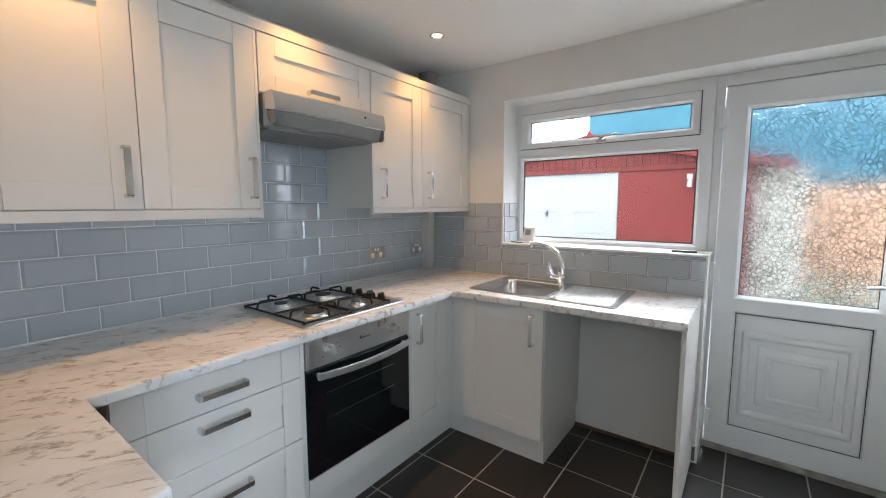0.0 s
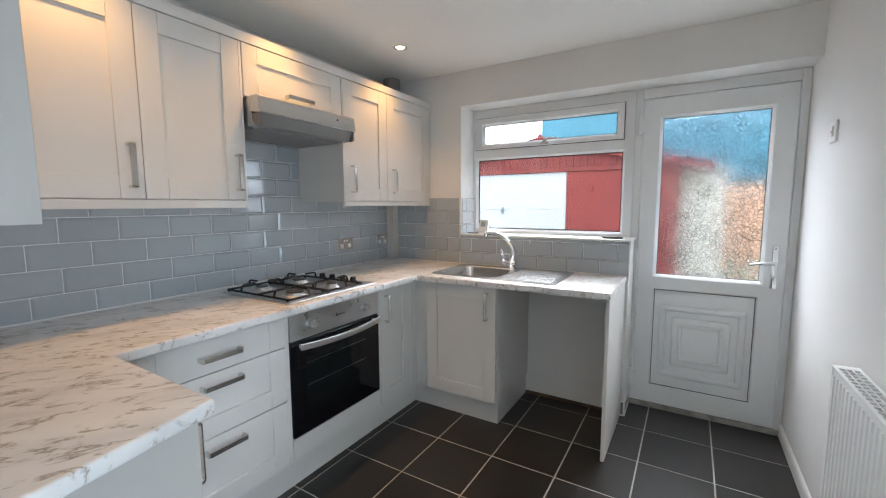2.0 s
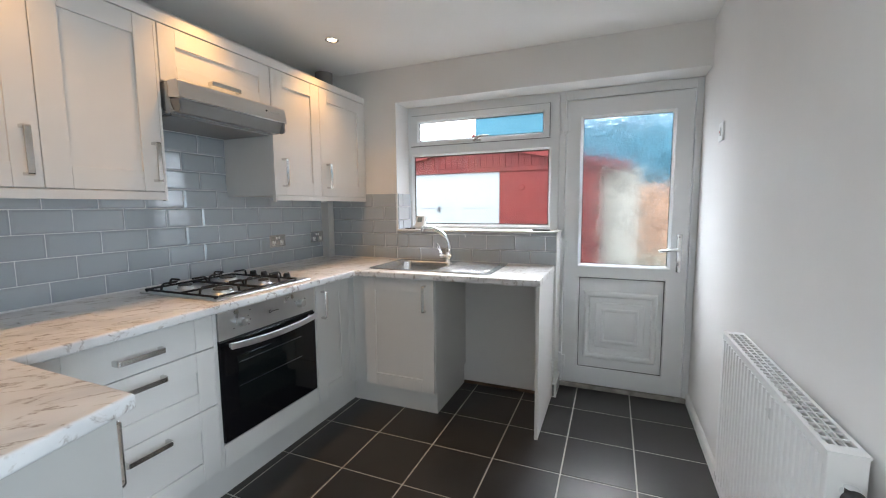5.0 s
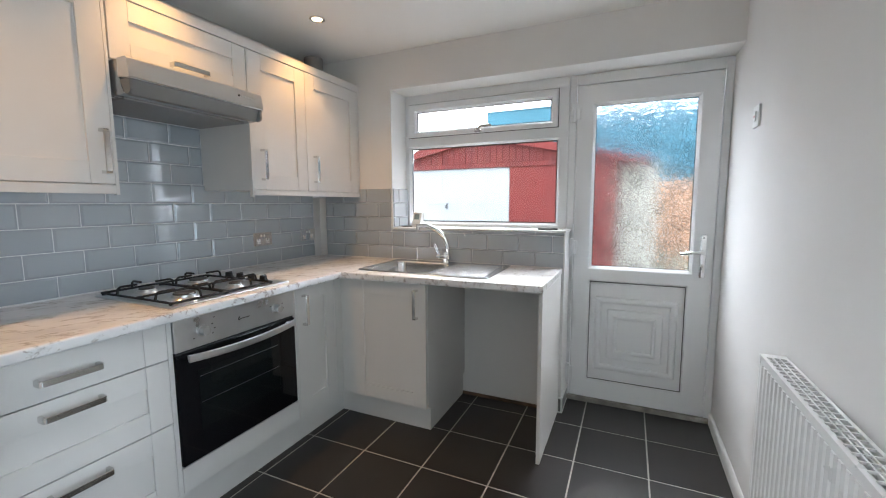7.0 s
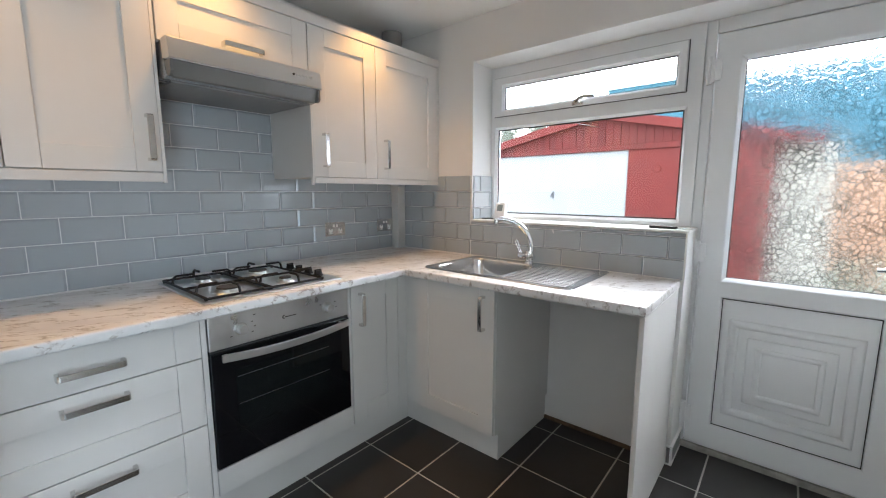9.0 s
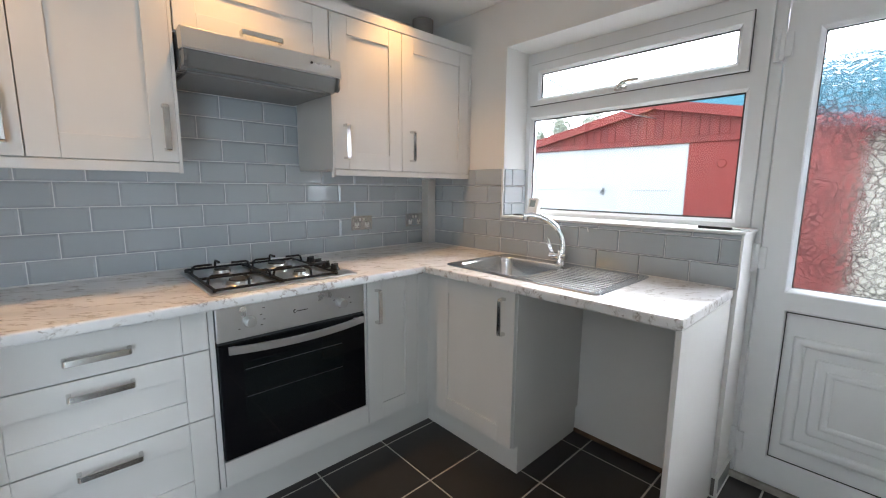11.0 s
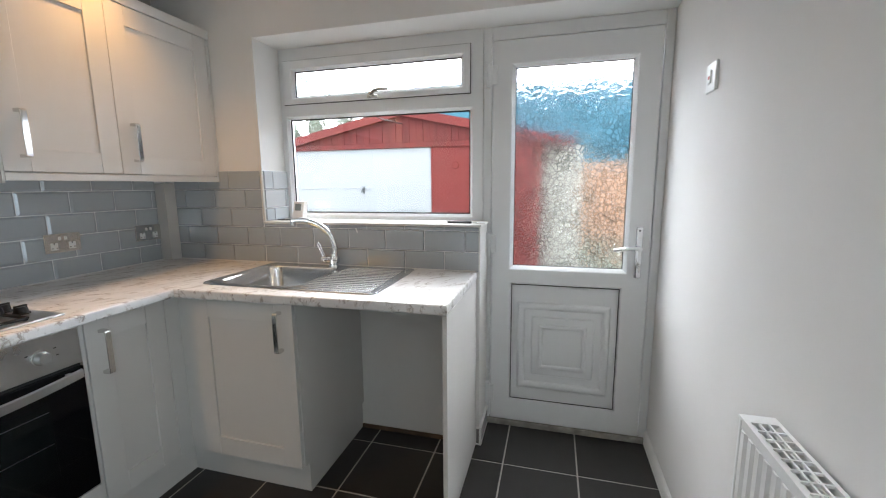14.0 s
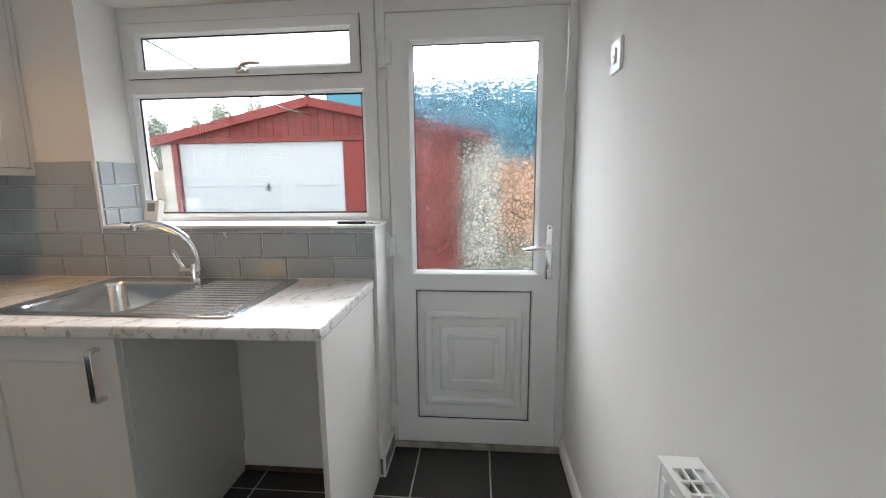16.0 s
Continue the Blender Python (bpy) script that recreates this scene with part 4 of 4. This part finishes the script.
for k in range(4):
    kx = 0.135 + k * 0.083
    kb = cyl(bmesh.new(), (kx, 0.540, 0.008), (kx, 0.540, 0.013), 0.023, seg=20)
    cyl(kb, (kx, 0.540, 0.013), (kx, 0.540, 0.034), 0.019, 0.016, 20)
    box(kb, kx - 0.004, kx + 0.004, 0.523, 0.557, 0.032, 0.038, 0.001)
    part("knob", kb, M_IRON, hob, "black control knob", True)

# ---- wall units ----
WF = 0.39
WZ0, WZ1 = 1.372, 2.078


def wall_unit(label, y0, y1, z0):
    u = thing("wall_unit", label, "wall cabinet", pose(WF, y0, 0, 0, 0, 90))
    w = y1 - y0
    part("body", carcass(w, WF - 0.002, z0, WZ1 + 0.002), M_SIDE, u)
    return u, w


u1, w1 = wall_unit("pale grey double-door shaker wall unit beside the hood", -2.355, -1.533, WZ0)
front("door", u1, 0.0015, 0.4035, WZ0 + 0.003, WZ1, 0.36, 1.495)
front("door", u1, 0.4065, w1 - 0.012, WZ0 + 0.003, WZ1, w1 - 0.045, 1.495)
part("end_strip", boxes((w1 - 0.011, w1, 0.0, 0.0215, 1.335, WZ1)), M_CAB, u1)
u2, w2 = wall_unit("pale grey flap-door wall unit above the hood", -1.531, -0.916, 1.842)
front("door", u2, 0.004, w2 - 0.004, 1.846, WZ1, 0.31, 1.885, False, rail=0.075)
u3, w3 = wall_unit("pale grey double-door shaker wall unit near the window", -0.914, YN - 0.004, WZ0)
front("door", u3, 0.0085, 0.408, WZ0 + 0.003, WZ1, 0.068, 1.505)
front("door", u3, 0.411, w3 - 0.022, WZ0 + 0.003, WZ1, 0.472, 1.51)
part("end_strip", boxes((w3 - 0.020, w3, 0.0, 0.0215, WZ0, WZ1)), M_CAB, u3)
part("end_strip", boxes((0.0, 0.0075, 0.0, 0.0215, 1.335, WZ1)), M_CAB, u3)
tagged(part("cornice", boxes((0.002, WF + 0.004, -2.355, YN - 0.002, WZ1 + 0.003, WZ1 + 0.048), bevel=0.002), M_CAB), "pale grey flat cornice along the wall units", "cornice")
tagged(part("pelmet", boxes((WF - 0.022, WF + 0.002, -2.355, -1.545, 1.338, 1.371), bevel=0.0015), M_CAB), "pale grey light pelmet below the wall unit", "pelmet")
tagged(part("pelmet", boxes((WF - 0.022, WF + 0.002, -0.905, YN - 0.002, 1.344, 1.371), bevel=0.0015), M_CAB), "pale grey light pelmet below the wall unit", "pelmet")
# wall unit over the peninsula, seen by its end
u4 = thing("wall_unit", "pale grey wall unit with plain end panel over the peninsula", "wall cabinet", pose(1.19, -2.455, 0, 0, 0, 180))
part("body", boxes((0.021, 1.18, 0.0215, 0.343, 1.345, WZ1 + 0.03)), M_SIDE, u4)
part("end_panel", boxes((0.0, 0.02, 0.0, 0.343, 1.316, WZ1 + 0.036), bevel=0.001), M_ENDSHADE, u4)
front("door", u4, 0.022, 0.60, 1.345, WZ1, 0.55, 1.495)
duct = cyl(bmesh.new(), (0.20, -0.20, WZ1 + 0.049), (0.20, -0.20, 2.27), 0.062, seg=28)
tagged(part("flue_pipe", duct, worn("grey_duct", (0.22, 0.21, 0.20), 0.6, 0.1, 6, 90, 0.0004, 0.2), None, "", True), "short grey flue pipe above the wall unit", "pipe")

# ---- cooker hood ----
hood = thing("cooker_hood", "grey metal visor cooker hood with row of buttons", "cooker hood", pose(0, -1.527, 0))
HL = 0.607
hb = bmesh.new()
prism(hb, [(0.012, 1.722), (0.42, 1.706), (0.455, 1.712), (0.43, 1.772), (0.43, 1.838), (0.012, 1.838)], "y", 0.004, HL - 0.004)
part("body", hb, M_HOODSTEEL, hood)
vf = bmesh.new()
prism(vf, [(0.43, 1.772), (0.490, 1.762), (0.499, 1.766), (0.488, 1.834), (0.482, 1.839), (0.43, 1.839)], "y", 0.0, HL)
part("front_band", vf, M_STEEL, hood, "brushed metal front band")
# chrome strip added to give the bright highlight line below the band
part("band_highlight", boxes((0.486, 0.5005, 0.002, HL - 0.002, 1.7595, 1.7645), bevel=0.0015), M_CHROME, hood)
vz = bmesh.new()
prism(vz, [(0.470, 1.762), (0.484, 1.762), (0.462, 1.710), (0.452, 1.706)], "y", 0.016, HL - 0.016)
part("visor", vz, M_VISOR, hood)
for y0 in (0.004, HL - 0.014):
    ck = bmesh.new()
    prism(ck, [(0.435, 1.762), (0.492, 1.762), (0.489, 1.742), (0.492, 1.722), (0.486, 1.712), (0.470, 1.706), (0.452, 1.712), (0.437, 1.74)], "y", y0, y0 + 0.010)
    part("visor_cheek", ck, M_VISOR, hood)
part("filter", boxes((0.06, 0.40, 0.03, HL - 0.03, 1.700, 1.712), bevel=0.002), worn("grey_grease_filter", (0.25, 0.25, 0.25), 0.5, 0.1, 40, 300, 0.001, 0.4, 0.5), hood)
for k in range(6):
    yb = 0.472 + k * 0.0165
    kb = cyl(bmesh.new(), (0.488, yb, 1.804), (0.4975, yb, 1.805), 0.0048, seg=12)
    part("button", kb, M_CHROME if k else M_DARK, hood)

# ---- electrics, heating, small things ----
def socket(y, z, name="double_socket"):
    s = thing(name, "brushed steel double wall socket with white inserts", "socket", pose(0.0125, y, z, 0, 0, 90), "sockets over the worktop")
    part("plate", boxes((-0.073, 0.073, -0.005, 0.0, -0.043, 0.043), bevel=0.0025), M_NICKEL, s)
    for cx in (-0.036, 0.036):
        part("insert", boxes((cx - 0.014, cx + 0.014, -0.0066, -0.004, -0.030, 0.002), bevel=0.003), M_PLASTIC, s)
        hs = boxes((cx - 0.002, cx + 0.002, -0.0072, -0.006, -0.006, 0.002), (cx - 0.012, cx - 0.006, -0.0072, -0.006, -0.024, -0.020), (cx + 0.006, cx + 0.012, -0.0072, -0.006, -0.024, -0.020))
        part("pin_hole", hs, M_DARK, s)
    for cx in (-0.012, 0.012):
        part("rocker", boxes((cx - 0.006, cx + 0.006, -0.008, -0.004, 0.013, 0.029), bevel=0.002), M_PLASTIC, s)
    return s


socket(-0.535, 1.071)
socket(-0.121, 1.071)
sw = thing("fused_switch", "white plastic wall switch plate with red indicator", "switch", pose(XE, -0.285, 1.656, 0, 0, -90))
part("plate", boxes((-0.043, 0.043, -0.010, 0.0, -0.046, 0.046), bevel=0.004), M_PLASTIC, sw)
part("rocker", boxes((-0.012, 0.012, -0.015, -0.009, -0.020, 0.022), bevel=0.003), M_PLASTIC, sw)
part("indicator", boxes((-0.006, 0.006, -0.0160, -0.014, -0.006, 0.004), bevel=0.001), M_NEON, sw)

for sx, sy in SPOTS:
    d = thing("ceiling_spotlight", "recessed chrome ceiling spotlight, lit warm white", "ceiling light", pose(sx, sy, CEIL), "ceiling spotlights")
    ring = bmesh.new()
    lofted(ring, [[(r * math.cos(a), r * math.sin(a), z) for a in [2 * math.pi * k / 32 for k in range(32)]] for r, z in ((0.043, 0.0), (0.042, -0.005), (0.036, -0.007), (0.029, -0.002), (0.027, 0.0))], cap=False)
    part("bezel", ring, M_CHROME, d, "", True)
    em = bpy.data.materials.new("lamp_lens")
    em.use_nodes = True
    bsdf(em).inputs["Emission Color"].default_value = (1.0, 0.80, 0.52, 1)
    bsdf(em).inputs["Emission Strength"].default_value = 1.6
    part("lens", cyl(bmesh.new(), (0, 0, -0.0005), (0, 0, -0.003), 0.027, seg=28), em, d)

rad = thing("radiator", "white panel radiator with vertical flutes and top grille", "radiator", pose(XE, -0.90, 0, 0, 0, -90))
RL = 0.84
RD = 0.085
rp = bmesh.new()
pitch = 0.0335
prof = [(0.004, -RD + 0.006)]
n = int((RL - 0.02) / pitch)
for k in range(n):
    a = 0.010 + k * pitch
    prof += [(a + 0.004, -RD + 0.006), (a + 0.009, -RD), (a + pitch - 0.010, -RD), (a + pitch - 0.005, -RD + 0.006)]
prof += [(RL - 0.004, -RD + 0.006), (RL - 0.004, -RD + 0.018), (0.004, -RD + 0.018)]
prism(rp, prof, "z", 0.235, 0.785)
part("front_panel", rp, M_RAD, rad)
for za, zb in ((0.205, 0.237), (0.783, 0.806)):
    part("seam", boxes((0.002, RL - 0.002, -RD + 0.003, -RD + 0.02, za, zb), bevel=0.003), M_RAD, rad)
for a in (0.0, RL - 0.012):
    part("side_cover", boxes((a, a + 0.012, -RD + 0.001, -0.018, 0.215, 0.808), bevel=0.003), M_RAD, rad)
part("back_panel", boxes((0.01, RL - 0.01, -0.032, -0.02, 0.215, 0.79)), M_RAD, rad)
part("convector_fins", boxes(*[(0.02 + k * 0.02, 0.0208 + k * 0.02, -RD + 0.018, -0.032, 0.24, 0.72) for k in range(40)]), M_FIN, rad)
gb = boxes((0.0, RL, -RD, -RD + 0.010, 0.806, 0.812), (0.0, RL, -0.024, -0.016, 0.806, 0.812), (0, 0.032, -RD + 0.010, -0.024, 0.806, 0.812), (RL - 0.032, RL, -RD + 0.010, -0.024, 0.806, 0.812))
for k in range(25):
    c = 0.032 + (RL - 0.064) * (k + 1) / 26
    box(gb, c - 0.0022, c + 0.0022, -RD + 0.010, -0.024, 0.807, 0.812)
for y in (-0.058, -0.041):
    box(gb, 0.032, RL - 0.032, y - 0.0018, y + 0.0018, 0.8065, 0.8118)
part("top_grille", gb, M_RAD, rad)
for cx in (0.12, RL - 0.12):
    part("bracket", boxes((cx, cx + 0.03, -0.02, 0.0, 0.25, 0.75)), M_RAD, rad)
valve = thing("radiator_valve", "radiator valve with dark collar and brass spindle on a white pipe", "valve", pose(XE - 0.052, -1.76, 0))
part("pipe", cyl(bmesh.new(), (0, 0, 0), (0, 0, 0.735), 0.0075, seg=14), M_TRIM, valve, "", True)
vb = cyl(bmesh.new(), (0, 0, 0.715), (0, 0, 0.755), 0.012, seg=16)
cyl(vb, (0, 0, 0.735), (0, 0.022, 0.735), 0.010, seg=14)
part("valve_body", vb, M_CHROME, valve, "", True)
part("collar", cyl(bmesh.new(), (0, -0.010, 0.735), (0, -0.030, 0.735), 0.021, 0.019, 24), M_RUBBER, valve, "", True)
part("valve_head", cyl(bmesh.new(), (0, -0.030, 0.735), (0, -0.046, 0.735), 0.013, 0.011, 20), M_NICKEL, valve, "", True)

th = thing("thermostat", "white plastic room thermostat standing on the sill", "thermostat", pose(0.80, 0.135, SILL, 0, 0, -16))
part("stand", boxes((-0.030, 0.030, -0.025, 0.025, 0.0, 0.008), bevel=0.003), M_PLASTIC, th)
cs = boxes((-0.043, 0.043, -0.014, 0.014, 0.0, 0.094), bevel=0.004)
bmesh.ops.rotate(cs, verts=cs.verts[:], cent=(0, 0, 0), matrix=Matrix.Rotation(radians(-12), 3, "X"))
bmesh.ops.translate(cs, verts=cs.verts[:], vec=(0, 0, 0.008))
casing = part("casing", cs, M_PLASTIC, th)
lc = boxes((-0.026, 0.022, -0.0155, -0.0135, 0.042, 0.080), bevel=0.001)
bmesh.ops.rotate(lc, verts=lc.verts[:], cent=(0, 0, 0), matrix=Matrix.Rotation(radians(-12), 3, "X"))
bmesh.ops.translate(lc, verts=lc.verts[:], vec=(0, 0, 0.008))
part("display", lc, M_LCD, casing)
tagged(part("black_cable", tube(bmesh.new(), [(0.69, 0.10, SILL + 0.004), (0.72, 0.085, SILL + 0.004), (0.75, 0.09, SILL + 0.004), (0.775, 0.10, SILL + 0.004)], 0.0038, 8), M_RUBBER, None, "", True), "short black cable lying on the sill", "cable")
wk = thing("window_keys", "black pen-like strip and small keys on the sill", "keys", pose(1.775, 0.075, SILL))
part("strap", boxes((-0.10, 0.02, -0.008, 0.008, 0.0, 0.011), bevel=0.003), M_RUBBER, wk)
kr = tube(bmesh.new(), [(0.035 + 0.014 * math.cos(a), 0.014 * math.sin(a), 0.003) for a in [k * math.pi / 8 for k in range(17)]], 0.0018, 6)
box(kr, 0.045, 0.085, -0.012, -0.006, 0.0, 0.003, 0.0008)
box(kr, 0.045, 0.075, 0.004, 0.010, 0.0, 0.003, 0.0008)
part("key_ring", kr, M_NICKEL, wk)

scrap = bmesh.new()
prism(scrap, [(-0.006, 0.012), (0.004, 0.010), (0.009, -0.014), (0.004, -0.012)], "y", -0.0006, 0.0006)
tagged(part("paper_scrap", scrap, M_PLASTIC), "small torn white scrap stuck to a wall tile", "scrap").matrix_basis = pose(1.209, YN - 0.0135, 1.092)

# ---- tiles, last ----
BACK, BED = 0.004, 0.0062
tagged(part("tile_backing", boxes((0, BED, -2.44, YN, WT1, 1.402), (0, BED, -1.533, -0.914, 1.402, 1.715)), M_GROUT), "pale grout bed of the tiled splashback", "grout", kind="structure")
tagged(part("tile_backing", boxes((BED, 0.66, YN - BED, YN, WT1, 1.402), (0.66, 1.845, YN - BED, YN, WT1, SILL - 0.013)), M_GROUT), "pale grout bed of the tiled splashback", "grout", kind="structure")
tagged(part("tile_backing", boxes((0.66, 0.66 + BED, YN, FY, SILL, 1.402)), M_GROUT), "pale grout bed of the tiled window reveal", "grout", kind="structure")
box_in = boxes((0.005, 0.072, -0.045, YN - 0.005, WT1, 1.34), bevel=0.002)
tagged(part("pipe_boxing", box_in, M_SIDE), "narrow grey boxed-in pipe in the corner", "boxing", kind="structure")
TH, TW, PX, PZ, Z1 = 0.0985, 0.2005, 0.2035, 0.1015, 0.9975
cache = {}


def tile_mesh(w, h, d=0.0085, bev=0.0085):
    """A bevelled wall tile: corner at the origin, w along x, h along z, face to -y."""
    key = (round(w, 4), round(h, 4), bev)
    if key not in cache:
        b = min(bev, w * 0.3, h * 0.3)
        loops = [[(0, 0, 0), (w, 0, 0), (w, 0, h), (0, 0, h)], [(0, -d * 0.35, 0), (w, -d * 0.35, 0), (w, -d * 0.35, h), (0, -d * 0.35, h)],
                 [(b, -d, b), (w - b, -d, b), (w - b, -d, h - b), (b, -d, h - b)]]
        bm = bmesh.new()
        lofted(bm, loops)
        cache[key] = mesh_of(bm, "tile", M_TILE)
    return cache[key]


rng = random.Random(4)


def lay(parent, m, u0, u1, z0, z1, joint, first_row, last_row, bev=0.0085):
    """Rows of half-bonded tiles over a strip from u0 to u1; joint: a joint of the lowest row."""
    for row in range(first_row, last_row + 1):
        za, zb = Z1 + (row - 1) * PZ + 0.0016, Z1 + row * PZ - 0.0016
        za, zb = max(za, z0 + 0.001), min(zb, z1 - 0.001)
        if zb - za < 0.006:
            continue
        start = joint + (0.5 * PX if row % 2 else 0.0)
        k = math.floor((u0 - start) / PX)
        while start + k * PX < u1:
            a, b = max(start + k * PX + 0.0016, u0), min(start + (k + 1) * PX - 0.0016, u1)
            k += 1
            if b - a < 0.008:
                continue
            t = new("tile", tile_mesh(b - a, zb - za, bev=bev))
            t.parent = parent
            t.matrix_basis = m @ pose(a, 0, za, rng.uniform(-0.15, 0.15), 0, rng.uniform(-0.12, 0.12))


west_tiles = thing("tiled_splashback", "glossy grey-blue bevelled metro tiles with pale grout", "wall tiles", kind="structure")
lay(west_tiles, pose(BACK, 0, 0, 0, 0, 90), -2.44, -0.047, WT1, 1.403, -0.784, 0, 4)
lay(west_tiles, pose(BACK, 0, 0, 0, 0, 90), -1.531, -0.916, 1.403, 1.715, -0.784, 5, 8)
north_tiles = thing("tiled_splashback", "glossy grey bevelled metro tiles beside and below the window", "wall tiles", kind="structure")
lay(north_tiles, pose(0, YN - BACK, 0), 0.074, 0.66, WT1, 1.402, 0.451, 0, 4, 0.003)
lay(north_tiles, pose(0, YN - BACK, 0), 0.66, 1.845, WT1, SILL - 0.013, 0.451, 0, 2, 0.003)
lay(north_tiles, pose(0.66 + BACK, 0, 0, 0, 0, 90), YN + 0.002, FY - 0.002, SILL, 1.402, 0.10, 2, 4, 0.003)
tagged(part("tile_trim", boxes((0.655, 0.668, YN - 0.013, YN - 0.003, SILL, 1.402), (1.840, 1.850, YN - 0.013, YN - 0.003, WT1, SILL - 0.013), bevel=0.002), M_TRIM), "white plastic edge trim of the wall tiles", "trim", kind="structure")
tagged(part("worktop_sealant", boxes((0.006, 0.016, -2.44, -0.047, WT1, WT1 + 0.006), (0.074, 1.83, YN - 0.017, YN - 0.007, WT1, WT1 + 0.006), bevel=0.002), M_TRIM), "white sealant bead along the worktop", "sealant", kind="structure")

FX = [0.0] + [0.2825 + 0.3397 * k for k in range(8)]
FXS = [x for x in FX if x < XE - 0.02] + [XE]
FYS = [-3.6] + [-0.793 + 0.352 * k for k in range(-7, 4) if -3.55 < -0.793 + 0.352 * k < 0.2] + [0.245]
fcache = {}
for i in range(len(FXS) - 1):
    for j in range(len(FYS) - 1):
        if FXS[i] < 1.45 and FYS[j] < YS - 0.2:
            continue
        w, h = FXS[i + 1] - FXS[i] - 0.007, FYS[j + 1] - FYS[j] - 0.007
        key = (round(w, 4), round(h, 4))
        if key not in fcache:
            bm = bmesh.new()
            lofted(bm, [[(0, 0, -0.008), (w, 0, -0.008), (w, h, -0.008), (0, h, -0.008)], [(0, 0, -0.0015), (w, 0, -0.0015), (w, h, -0.0015), (0, h, -0.0015)],
                        [(0.0015, 0.0015, 0), (w - 0.0015, 0.0015, 0), (w - 0.0015, h - 0.0015, 0), (0.0015, h - 0.0015, 0)]])
            fcache[key] = mesh_of(bm, "floor_tile", M_FLOOR)
        t = new("floor_tile", fcache[key])
        t.parent = floor
        t.matrix_basis = pose(FXS[i] + 0.0035, FYS[j] + 0.0035, 0, rng.uniform(-0.05, 0.05), rng.uniform(-0.05, 0.05), 0)
